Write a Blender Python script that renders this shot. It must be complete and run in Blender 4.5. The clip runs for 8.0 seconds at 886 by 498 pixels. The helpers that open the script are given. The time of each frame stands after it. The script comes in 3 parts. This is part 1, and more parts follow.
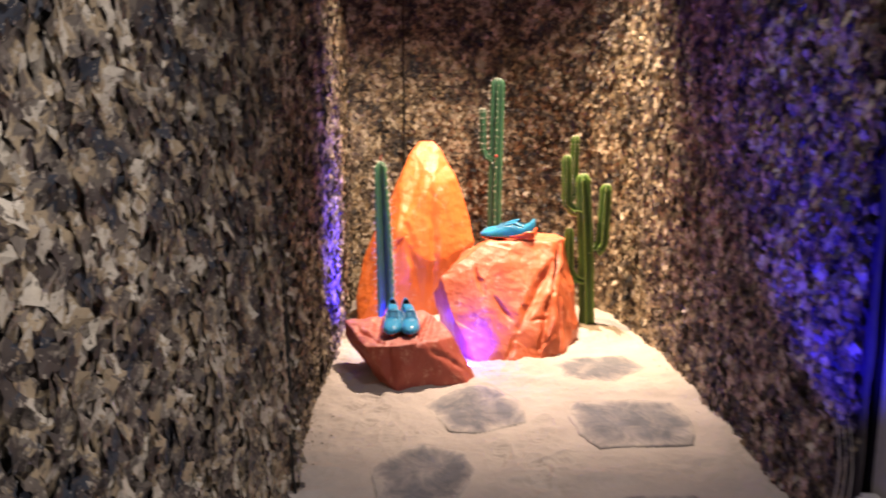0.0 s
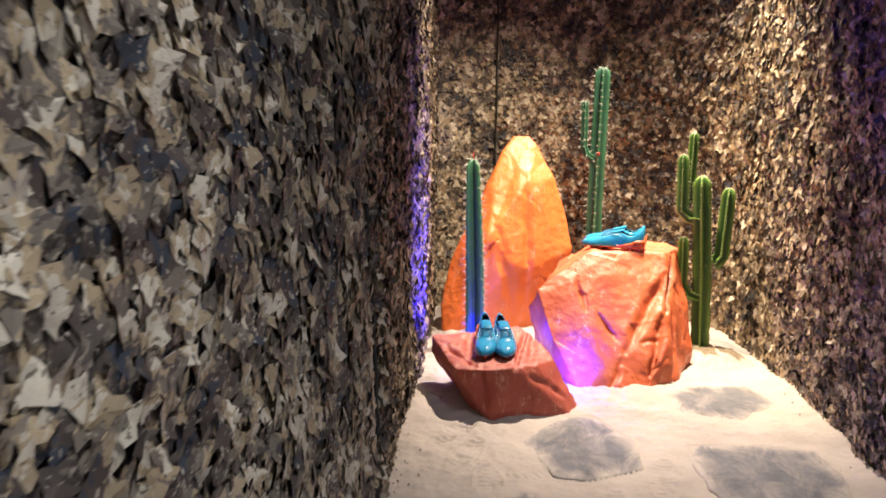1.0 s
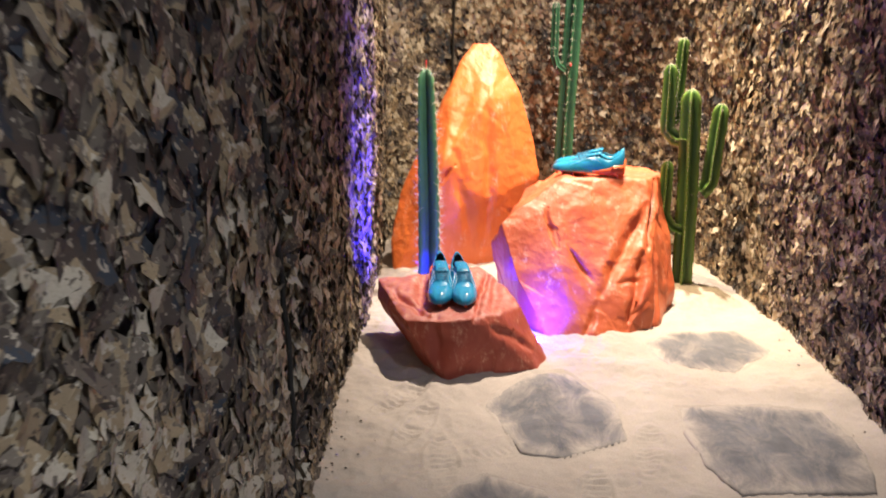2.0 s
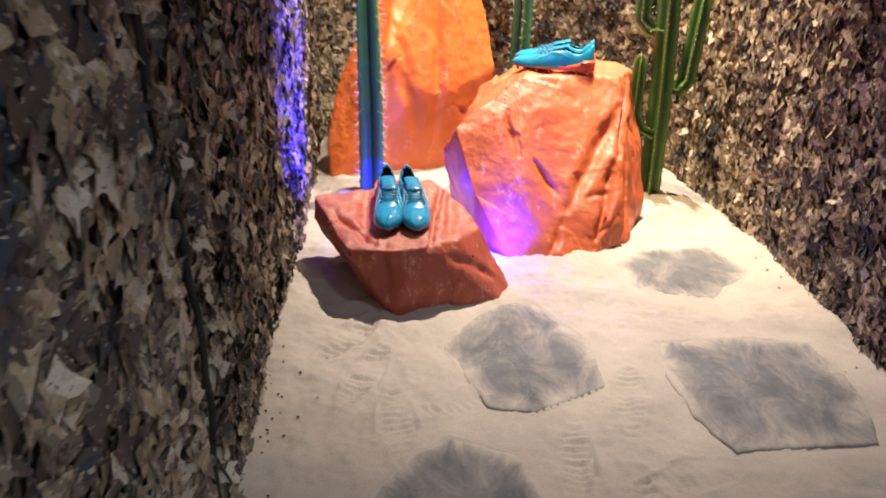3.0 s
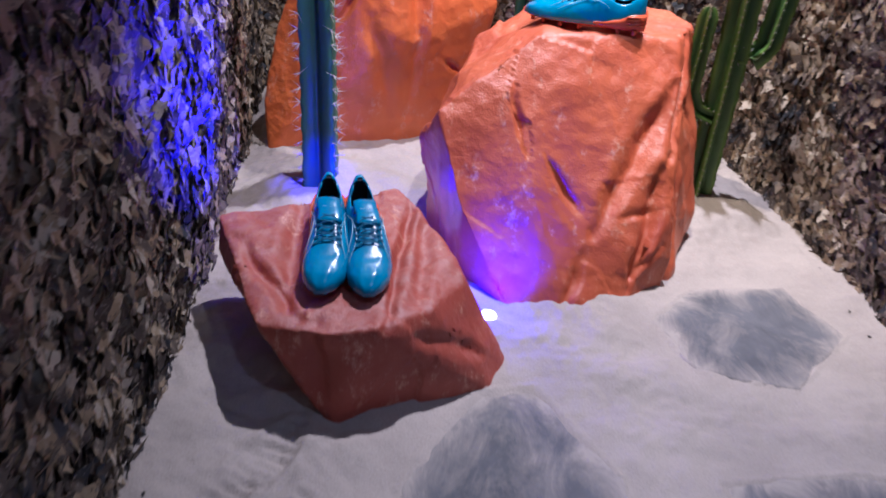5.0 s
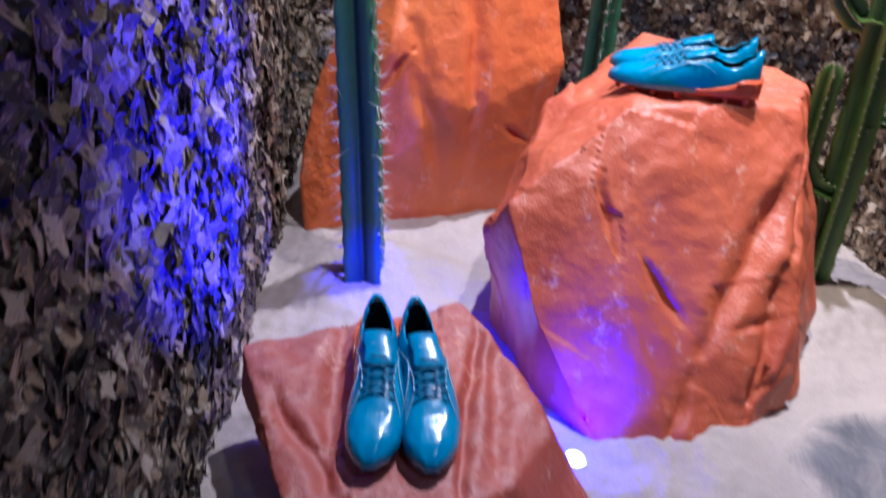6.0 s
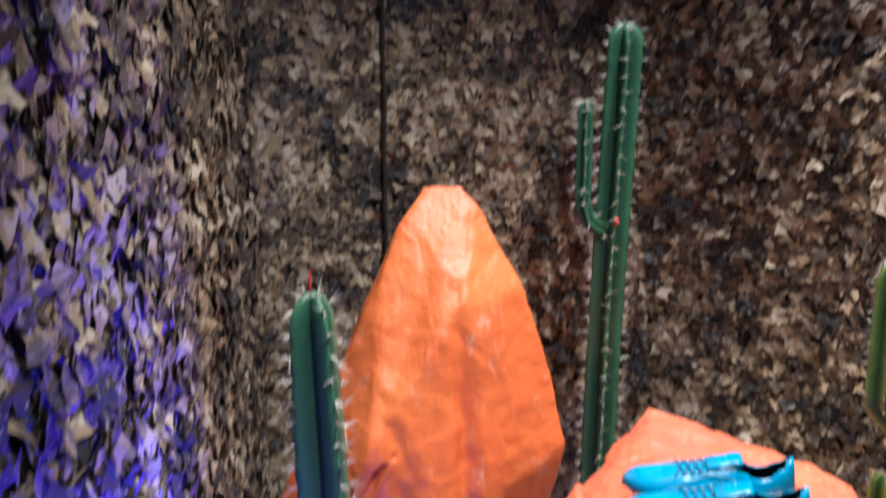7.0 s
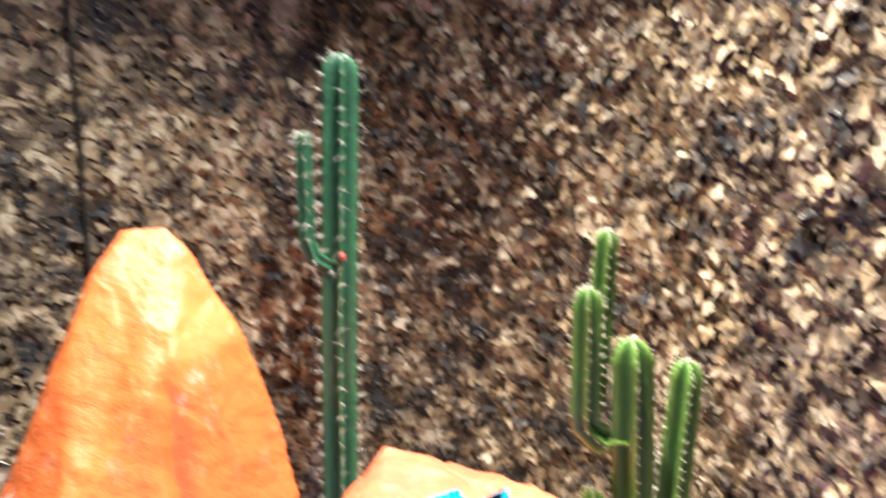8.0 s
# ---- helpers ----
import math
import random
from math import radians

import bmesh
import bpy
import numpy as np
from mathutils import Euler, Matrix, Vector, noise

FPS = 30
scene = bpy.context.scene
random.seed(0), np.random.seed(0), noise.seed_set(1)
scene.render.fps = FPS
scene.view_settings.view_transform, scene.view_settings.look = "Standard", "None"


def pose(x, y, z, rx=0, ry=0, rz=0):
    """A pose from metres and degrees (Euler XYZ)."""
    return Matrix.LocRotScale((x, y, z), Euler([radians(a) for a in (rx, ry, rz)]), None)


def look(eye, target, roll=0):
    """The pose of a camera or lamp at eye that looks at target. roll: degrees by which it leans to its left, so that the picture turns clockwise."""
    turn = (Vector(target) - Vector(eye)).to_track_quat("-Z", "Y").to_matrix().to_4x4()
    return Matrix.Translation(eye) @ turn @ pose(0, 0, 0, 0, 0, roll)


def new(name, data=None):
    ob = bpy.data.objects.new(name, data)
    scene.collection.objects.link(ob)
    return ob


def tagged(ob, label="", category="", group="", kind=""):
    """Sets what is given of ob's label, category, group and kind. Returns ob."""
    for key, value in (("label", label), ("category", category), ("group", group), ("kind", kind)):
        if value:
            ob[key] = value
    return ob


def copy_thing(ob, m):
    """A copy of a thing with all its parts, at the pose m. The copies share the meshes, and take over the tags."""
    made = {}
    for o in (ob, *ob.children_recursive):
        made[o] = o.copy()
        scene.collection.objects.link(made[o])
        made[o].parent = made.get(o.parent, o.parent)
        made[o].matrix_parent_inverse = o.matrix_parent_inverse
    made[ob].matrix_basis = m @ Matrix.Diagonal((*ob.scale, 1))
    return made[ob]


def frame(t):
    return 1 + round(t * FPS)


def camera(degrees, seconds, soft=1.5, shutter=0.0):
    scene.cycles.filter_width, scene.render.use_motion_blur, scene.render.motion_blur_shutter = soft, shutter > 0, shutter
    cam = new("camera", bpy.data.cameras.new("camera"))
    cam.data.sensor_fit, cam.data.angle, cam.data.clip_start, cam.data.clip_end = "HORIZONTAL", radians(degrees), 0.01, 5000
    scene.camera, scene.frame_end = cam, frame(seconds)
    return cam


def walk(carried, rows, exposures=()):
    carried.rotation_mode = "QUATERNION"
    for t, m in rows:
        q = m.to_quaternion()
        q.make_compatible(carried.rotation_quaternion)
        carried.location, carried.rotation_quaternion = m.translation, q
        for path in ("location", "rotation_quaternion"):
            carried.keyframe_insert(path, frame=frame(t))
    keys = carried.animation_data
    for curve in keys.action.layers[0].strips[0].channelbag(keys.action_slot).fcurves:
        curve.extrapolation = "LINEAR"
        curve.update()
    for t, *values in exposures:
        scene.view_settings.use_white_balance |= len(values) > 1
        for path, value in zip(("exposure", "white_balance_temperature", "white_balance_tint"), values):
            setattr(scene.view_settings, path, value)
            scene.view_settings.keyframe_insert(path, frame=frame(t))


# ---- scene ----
cam = camera(62.8, 8.0, 1.7, 0.4)
PATH = [
    (0, (0.302, 0.088, 1.11), (0.16, 2.055, 0.775), -0.3),
    (0.5, (0.174, 0.265, 1.127), (-0.124, 2.211, 0.774), 0.8),
    (1, (0.155, 0.433, 1.132), (-0.18, 2.371, 0.769), 0.2),
    (1.2, (0.164, 0.532, 1.123), (-0.17, 2.468, 0.75), -0.1),
    (2.3, (0.072, 1.017, 1.053), (-0.083, 2.894, 0.38), 1.2),
    (2.5, (0.043, 1.09, 1.069), (-0.073, 2.944, 0.329), 1.5),
    (3, (0.044, 1.244, 1.05), (0.017, 3.048, 0.187), 2.1),
    (3.2, (0.056, 1.305, 1.058), (0.064, 3.083, 0.141), 2.7),
    (3.5, (0.072, 1.361, 1.014), (0.097, 3.112, 0.047), 2.7),
    (4, (0.028, 1.48, 1.019), (0.142, 3.214, 0.028), 4.3),
    (4.2, (0.021, 1.556, 1.015), (0.124, 3.276, 0.001), 4.6),
    (5.3, (0.05, 2.191, 1.003), (0.053, 3.837, -0.132), 5.1),
    (5.5, (0.031, 2.239, 0.994), (0.014, 3.869, -0.164), 4.6),
    (5.8, (-0.008, 2.325, 0.988), (-0.042, 3.981, -0.133), 4.0),
    (6, (-0.027, 2.397, 0.988), (-0.101, 4.107, -0.047), 2.9),
    (6.3, (-0.057, 2.494, 1.052), (-0.131, 4.279, 0.153), 2.4),
    (6.4, (-0.047, 2.538, 1.066), (-0.151, 4.357, 0.241), 1.4),
    (6.5, (-0.047, 2.592, 1.087), (-0.148, 4.438, 0.324), 1.2),
    (7, (-0.037, 2.74, 1.248), (-0.114, 4.689, 0.806), -0.1),
    (7.4, (-0.052, 2.771, 1.294), (0.093, 4.758, 1.128), -0.2),
    (7.5, (-0.033, 2.787, 1.315), (0.159, 4.769, 1.128), -1.0),
    (7.6, (-0.025, 2.789, 1.302), (0.233, 4.764, 1.124), -0.2),
    (8, (0.094, 2.814, 1.271), (0.618, 4.705, 0.885), 0.5),
]
walk(cam, [(t, look(eye, target, roll)) for t, eye, target, roll in PATH],
     [(0, -0.1, 6900, 24), (0.5, -0.08, 6500, 16), (1.2, -0.1, 6300, 15), (2.5, -0.3, 6250, 13), (3.5, -0.3, 6100, 12), (4.1, -0.66, 6000, 13),
      (5.2, -1.36, 4550, 27), (6.9, -1.2, 4800, 18), (7.35, -0.6, 5300, 12), (8.0, -0.02, 5250, 10)])

# ---- light ----
world = bpy.data.worlds.new("dim_hall")
scene.world = world
world.use_nodes = True
world.node_tree.nodes["Background"].inputs[0].default_value = (0.55, 0.6, 0.7, 1)
world.node_tree.nodes["Background"].inputs[1].default_value = 0.02


def lamp(name, kind, eye, target, power, colour, size, cone=90, blend=0.5):
    data = bpy.data.lights.new(name, kind)
    data.energy, data.color = power, colour
    if kind == "AREA":
        data.size = size
    else:
        data.shadow_soft_size = size
    if kind == "SPOT":
        data.spot_size, data.spot_blend = radians(cone), blend
    ob = new(name, data)
    ob.matrix_world = look(eye, target)
    return ob


KEY = (0.6, 4.2, 3.3)
LED = (-0.05, 3.555, 0.165)
BLUE = (0.008, 0.004, 1.0)
lamp("key_spot", "SPOT", KEY, (0.42, 3.76, 0.4), 1420, (1.0, 0.84, 0.66), 0.035, 52, 1.0)
lamp("corner_spot", "SPOT", (0.15, 3.8, 3.3), (0.97, 4.0, 0.32), 920, (1.0, 0.75, 0.42), 0.035, 36, 1.0)
lamp("left_spot", "SPOT", (0.75, 3.0, 3.3), (-0.36, 4.26, 0.48), 880, (1.0, 0.82, 0.58), 0.035, 42, 1.0)
lamp("blue_uplight", "POINT", LED, (-0.5, 3.4, 0.5), 4, BLUE, 0.015)
lamp("blue_uplight_side", "SPOT", LED, (-0.275, 3.81, 0.08), 60, BLUE, 0.015, 44, 0.9)
lamp("blue_uplight_beam", "SPOT", LED, (-0.5, 3.48, 0.52), 165, BLUE, 0.015, 82, 0.9)
lamp("blue_gap_light", "SPOT", (0.2, 3.295, 0.06), (0.225, 3.5, 0.09), 60, BLUE, 0.02, 84, 0.7)
lamp("blue_gap_spill", "POINT", (0.185, 3.325, 0.04), (0.1, 3.4, 1), 3.5, BLUE, 0.02)
lamp("blue_wash", "SPOT", (0.86, 1.46, 0.1), (1.19, 2.2, 0.92), 130, BLUE, 0.03, 46, 0.8)
# added fills out of view: hall light for the near net and sand
lamp("hall_fill_panel", "AREA", (2.16, -0.4, 1.5), (0, -0.4, 1.5), 12, (0.95, 0.98, 1.0), 1.3)
lamp("hall_fill_spot", "SPOT", (0.9, 0.1, 3.36), (-0.3, 0.6, 1.15), 330, (0.94, 0.98, 1.0), 0.05, 54, 1.0)
lamp("entrance_fill_spot", "SPOT", (0.75, 1.85, 3.36), (0.62, 2.3, 0.0), 130, (0.96, 0.97, 1.0), 0.05, 50, 1.0)


# ---- materials ----
def material(name):
    m = bpy.data.materials.new(name)
    m.use_nodes = True
    return m, m.node_tree.nodes, m.node_tree.links, m.node_tree.nodes["Principled BSDF"]


def node(nodes, kind, **values):
    n = nodes.new(kind)
    for key, value in values.items():
        n.inputs[key.replace("_", " ")].default_value = value
    return n


def ramp(nodes, stops, mode="LINEAR"):
    r = nodes.new("ShaderNodeValToRGB")
    r.color_ramp.interpolation = mode
    while len(r.color_ramp.elements) < len(stops):
        r.color_ramp.elements.new(0.5)
    for e, (p, c) in zip(r.color_ramp.elements, stops):
        e.position, e.color = p, (*c, 1)
    return r


def mix(nodes, links, fac, a, b, mode="MIX"):
    m = nodes.new("ShaderNodeMix")
    m.data_type, m.blend_type = "RGBA", mode
    for i, v in ((0, fac), (6, a), (7, b)):
        if isinstance(v, (int, float)):
            m.inputs[i].default_value = v
        elif isinstance(v, tuple):
            m.inputs[i].default_value = (*v, 1)
        else:
            links.new(v, m.inputs[i])
    return m.outputs[2]


def bump(nodes, links, bsdf, height, strength, distance):
    b = node(nodes, "ShaderNodeBump", Strength=strength, Distance=distance)
    links.new(height, b.inputs["Height"])
    links.new(b.outputs[0], bsdf.inputs["Normal"])


def noisy(name, a, b, scale, rough, fine=60.0, depth=0.004, strength=0.4, metallic=0.0, coat=0.0, crest=None):
    """Two colours mottled at one scale, roughened by a finer grain."""
    m, n, l, bsdf = material(name)
    co = n.new("ShaderNodeTexCoord")
    t1 = node(n, "ShaderNodeTexNoise", Scale=scale, Detail=6.0, Roughness=0.6)
    t2 = node(n, "ShaderNodeTexNoise", Scale=fine, Detail=4.0)
    for t in (t1, t2):
        l.new(co.outputs["Object"], t.inputs["Vector"])
    r = ramp(n, [(0.3, a), (0.7, b)])
    l.new(t1.outputs[0], r.inputs[0])
    tone = mix(n, l, 0.18, r.outputs[0], t2.outputs[0], "OVERLAY")
    if crest:  # paler colour along the rib crests of a cactus
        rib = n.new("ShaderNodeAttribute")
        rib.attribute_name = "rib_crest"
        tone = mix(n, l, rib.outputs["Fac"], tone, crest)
    l.new(tone, bsdf.inputs["Base Color"])
    bsdf.inputs["Roughness"].default_value = rough
    bsdf.inputs["Metallic"].default_value = metallic
    bsdf.inputs["Coat Weight"].default_value = coat
    bump(n, l, bsdf, t2.outputs[0], strength, depth)
    return m


def camo_material():
    m, n, l, bsdf = material("camouflage_fabric")
    co, geo, info = n.new("ShaderNodeTexCoord"), n.new("ShaderNodeNewGeometry"), n.new("ShaderNodeObjectInfo")
    big = node(n, "ShaderNodeTexNoise", Scale=8.0, Detail=4.0, Roughness=0.62, Distortion=0.7)
    small = node(n, "ShaderNodeTexNoise", Scale=95.0, Detail=2.0, Roughness=0.5, Distortion=0.4)
    l.new(geo.outputs["Position"], big.inputs["Vector"])
    l.new(geo.outputs["Position"], small.inputs["Vector"])
    add = n.new("ShaderNodeMath")
    add.operation = "ADD"
    l.new(geo.outputs["Random Per Island"], add.inputs[0])
    l.new(info.outputs["Random"], add.inputs[1])
    frac = n.new("ShaderNodeMath")
    frac.operation = "FRACT"
    l.new(add.outputs[0], frac.inputs[0])
    s2 = n.new("ShaderNodeMath")
    s2.operation, s2.inputs[1].default_value = "MULTIPLY_ADD", 0.24
    l.new(frac.outputs[0], s2.inputs[0])
    l.new(big.outputs[0], s2.inputs[2])
    tones = ramp(n, [(0.0, (0.034, 0.04, 0.05)), (0.47, (0.066, 0.05, 0.04)), (0.56, (0.15, 0.122, 0.092)),
                     (0.635, (0.33, 0.25, 0.15)), (0.71, (0.5, 0.435, 0.33))], "CONSTANT")
    l.new(s2.outputs[0], tones.inputs[0])
    pale = ramp(n, [(0.63, (0, 0, 0)), (0.65, (0.85, 0.85, 0.85))])
    dark = ramp(n, [(0.35, (0.8, 0.8, 0.8)), (0.37, (0, 0, 0))])
    for q in (pale, dark):
        l.new(small.outputs[0], q.inputs[0])
    first = mix(n, l, pale.outputs[0], tones.outputs[0], (0.40, 0.34, 0.26))
    speckled = mix(n, l, dark.outputs[0], first, (0.055, 0.04, 0.033))
    weave = node(n, "ShaderNodeTexNoise", Scale=420.0, Detail=2.0)
    l.new(geo.outputs["Position"], weave.inputs["Vector"])
    l.new(mix(n, l, 0.2, speckled, weave.outputs[0], "OVERLAY"), bsdf.inputs["Base Color"])
    bsdf.inputs["Roughness"].default_value = 0.72
    bump(n, l, bsdf, weave.outputs[0], 0.25, 0.001)
    return m


def rock_material(name, deep, bright, rough, dust=0.1):
    """Spray-painted foam rock with dry-brushed pale wear on its high spots."""
    m, n, l, bsdf = material(name)
    co = n.new("ShaderNodeTexCoord")
    a = node(n, "ShaderNodeTexNoise", Scale=5.0, Detail=6.0, Roughness=0.6)
    b = node(n, "ShaderNodeTexNoise", Scale=260.0, Detail=3.0)
    c = node(n, "ShaderNodeTexNoise", Scale=9.0, Detail=8.0, Roughness=0.75)
    streak = n.new("ShaderNodeMapping")
    streak.inputs["Scale"].default_value = (2.2, 2.2, 0.8)
    l.new(co.outputs["Object"], streak.inputs["Vector"])
    l.new(streak.outputs[0], c.inputs["Vector"])
    for t in (a, b):
        l.new(co.outputs["Object"], t.inputs["Vector"])
    r = ramp(n, [(0.3, deep), (0.68, bright)])
    l.new(a.outputs[0], r.inputs[0])
    rub = ramp(n, [(0.545, (0, 0, 0)), (0.66, (0.8, 0.8, 0.8))])
    l.new(c.outputs[0], rub.inputs[0])
    fine = node(n, "ShaderNodeTexNoise", Scale=70.0, Detail=4.0, Roughness=0.7)
    l.new(co.outputs["Object"], fine.inputs["Vector"])
    broken = ramp(n, [(0.42, (0, 0, 0)), (0.6, (1, 1, 1))])
    l.new(fine.outputs[0], broken.inputs[0])
    worn = mix(n, l, 1.0, rub.outputs[0], broken.outputs[0], "MULTIPLY")
    painted = mix(n, l, worn, r.outputs[0], (0.76, 0.42, 0.28))
    # upward faces turn paler in patches; dust sets how much
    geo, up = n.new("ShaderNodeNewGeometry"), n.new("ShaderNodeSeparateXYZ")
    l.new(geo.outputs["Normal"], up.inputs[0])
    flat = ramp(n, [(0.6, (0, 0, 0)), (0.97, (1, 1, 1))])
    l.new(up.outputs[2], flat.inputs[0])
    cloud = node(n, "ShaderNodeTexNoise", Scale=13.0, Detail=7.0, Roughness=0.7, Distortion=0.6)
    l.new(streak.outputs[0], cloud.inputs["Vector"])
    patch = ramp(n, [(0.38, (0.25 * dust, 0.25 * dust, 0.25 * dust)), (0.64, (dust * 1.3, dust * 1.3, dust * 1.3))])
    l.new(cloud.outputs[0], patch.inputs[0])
    pale_top = mix(n, l, 1.0, flat.outputs[0], patch.outputs[0], "MULTIPLY")
    l.new(mix(n, l, pale_top, painted, (0.64, 0.47, 0.41)), bsdf.inputs["Base Color"])
    bsdf.inputs["Roughness"].default_value = rough
    grain = mix(n, l, 0.55, b.outputs[0], fine.outputs[0])
    bump(n, l, bsdf, grain, 0.55, 0.005)
    return m


def stone_material():
    m, n, l, bsdf = material("dusty_slate")
    geo = n.new("ShaderNodeNewGeometry")
    a = node(n, "ShaderNodeTexNoise", Scale=6.0, Detail=8.0, Roughness=0.7, Distortion=0.5)
    b = node(n, "ShaderNodeTexNoise", Scale=75.0, Detail=5.0)
    c = node(n, "ShaderNodeTexNoise", Scale=11.0, Detail=8.0, Roughness=0.74, Distortion=0.7)
    swept = n.new("ShaderNodeMapping")
    swept.inputs["Rotation"].default_value = (0, 0, radians(-28))
    swept.inputs["Scale"].default_value = (1.0, 0.6, 1.0)
    l.new(geo.outputs["Position"], swept.inputs["Vector"])
    for t in (a, b):
        l.new(geo.outputs["Position"], t.inputs["Vector"])
    l.new(swept.outputs[0], c.inputs["Vector"])
    r = ramp(n, [(0.3, (0.075, 0.08, 0.09)), (0.7, (0.17, 0.172, 0.182))])
    l.new(a.outputs[0], r.inputs[0])
    rim = n.new("ShaderNodeAttribute")
    rim.attribute_name = "drifted_sand"
    both = n.new("ShaderNodeMath")
    both.operation = "ADD"
    l.new(c.outputs[0], both.inputs[0])
    l.new(rim.outputs["Fac"], both.inputs[1])
    dust = ramp(n, [(0.47, (0.03, 0.03, 0.03)), (0.64, (0.42, 0.42, 0.42)), (0.80, (1, 1, 1))])
    l.new(both.outputs[0], dust.inputs[0])
    l.new(mix(n, l, dust.outputs[0], r.outputs[0], (0.41, 0.365, 0.315)), bsdf.inputs["Base Color"])
    bsdf.inputs["Roughness"].default_value = 0.85
    bump(n, l, bsdf, b.outputs[0], 0.5, 0.003)
    return m


CAMO = camo_material()
LINEN = noisy("grey_brown_backing", (0.07, 0.062, 0.055), (0.12, 0.108, 0.098), 7.0, 0.8)
ROCK = rock_material("orange_red_paint", (0.46, 0.09, 0.04), (0.62, 0.15, 0.05), 0.42)
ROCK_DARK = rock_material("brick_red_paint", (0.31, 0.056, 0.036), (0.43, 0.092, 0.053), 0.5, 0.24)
ROCK_TALL = rock_material("bright_orange_paint", (0.66, 0.14, 0.03), (0.76, 0.2, 0.04), 0.4)
STONE = stone_material()
SAND = noisy("fine_sand", (0.37, 0.325, 0.28), (0.47, 0.415, 0.355), 5.0, 0.95, 240.0, 0.003, 0.6)
FELT = noisy("dark_felt", (0.012, 0.011, 0.012), (0.025, 0.022, 0.022), 8.0, 0.95)
PLASTER = noisy("grey_plaster", (0.33, 0.32, 0.3), (0.4, 0.39, 0.37), 3.0, 0.8)
CEILING = noisy("dark_ceiling_paint", (0.03, 0.03, 0.033), (0.05, 0.05, 0.052), 3.0, 0.8)
NEAR_BLACK = noisy("near_black", (0.012, 0.011, 0.01), (0.03, 0.027, 0.022), 40.0, 0.8)
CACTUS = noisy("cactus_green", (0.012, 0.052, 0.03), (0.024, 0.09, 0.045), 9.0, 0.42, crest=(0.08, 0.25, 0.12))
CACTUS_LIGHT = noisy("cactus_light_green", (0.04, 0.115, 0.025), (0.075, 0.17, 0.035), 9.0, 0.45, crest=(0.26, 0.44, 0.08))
SPINE = noisy("pale_spine", (0.5, 0.47, 0.38), (0.62, 0.58, 0.5), 30.0, 0.6)
FLOWER = noisy("red_bud", (0.6, 0.03, 0.04), (0.7, 0.08, 0.06), 60.0, 0.5)
BOOT = noisy("turquoise_synthetic_leather", (0.015, 0.22, 0.42), (0.03, 0.30, 0.52), 14.0, 0.24, 85.0, 0.0016, 0.35, 0.0, 0.3)
LINING = noisy("dark_lining", (0.012, 0.016, 0.03), (0.02, 0.03, 0.05), 40.0, 0.9)
LACE = noisy("teal_lace", (0.012, 0.11, 0.21), (0.015, 0.16, 0.29), 90.0, 0.7)
SOLE = noisy("orange_sole", (0.62, 0.10, 0.03), (0.72, 0.15, 0.05), 20.0, 0.22)
SILVER = noisy("silver_print", (0.25, 0.45, 0.55), (0.35, 0.55, 0.65), 40.0, 0.35, metallic=0.3)
BLACK_METAL = noisy("black_metal", (0.015, 0.015, 0.017), (0.03, 0.03, 0.032), 30.0, 0.45)
GLOW, _n, _l, _b = material("blue_lamp_glass")
_b.inputs["Emission Color"].default_value = (0.35, 0.32, 1, 1)
_b.inputs["Emission Strength"].default_value = 60
# glow of the added fill panel in the hall
PANEL, _n, _l, _b = material("white_fill_panel")
_b.inputs["Emission Color"].default_value = (0.86, 0.95, 1, 1)
_b.inputs["Emission Strength"].default_value = 1.5


# ---- building helpers ----
def mesh_of(name, verts, faces, mat, smooth=True):
    me = bpy.data.meshes.new(name)
    me.from_pydata([tuple(v) for v in verts], [], faces)
    me.materials.append(mat)
    me.polygons.foreach_set("use_smooth", [smooth] * len(me.polygons))
    me.update()
    return me


def put(name, me, parent=None, label="", kind=""):
    ob = new(name, me)
    ob.parent = parent
    return tagged(ob, label, kind=kind)


def part(name, bm, mat, parent=None, label="", smooth=True):
    me = bpy.data.meshes.new(name)
    bm.to_mesh(me)
    bm.free()
    me.materials.append(mat)
    me.polygons.foreach_set("use_smooth", [smooth] * len(me.polygons))
    return put(name, me, parent, label)


def thing(name, m, label, category, group="", kind=""):
    ob = new(name)
    ob.matrix_world = m
    ob.empty_display_size = 0.05
    return tagged(ob, label, category, group, kind)


def box(bm, x0, x1, y0, y1, z0, z1, bevel=0.0):
    made = bmesh.ops.create_cube(bm, size=1.0, matrix=Matrix.LocRotScale(
        ((x0 + x1) / 2, (y0 + y1) / 2, (z0 + z1) / 2), None, (x1 - x0, y1 - y0, z1 - z0)))
    if bevel:
        es = list({e for v in made["verts"] for e in v.link_edges})
        bmesh.ops.bevel(bm, geom=es, offset=bevel, segments=2, affect="EDGES")
    return bm


def tube(points, radii, sides=8):
    """Vertices and faces of a closed tube along points."""
    verts, faces = [], []
    pts = [Vector(p) for p in points]
    for i, p in enumerate(pts):
        d = (pts[min(i + 1, len(pts) - 1)] - pts[max(i - 1, 0)]).normalized()
        a = d.orthogonal().normalized() if abs(d.z) > 0.95 else d.cross(Vector((0, 0, 1))).normalized()
        b = d.cross(a)
        r = float(radii[i] if isinstance(radii, (list, tuple)) else radii)
        for k in range(sides):
            th = 2 * math.pi * k / sides
            verts.append(p + r * (a * math.cos(th) + b * math.sin(th)))
    for i in range(len(pts) - 1):
        for k in range(sides):
            k2 = (k + 1) % sides
            faces.append((i * sides + k, i * sides + k2, (i + 1) * sides + k2, (i + 1) * sides + k))
    faces.append(tuple(range(sides))[::-1])
    faces.append(tuple((len(pts) - 1) * sides + k for k in range(sides)))
    return verts, faces


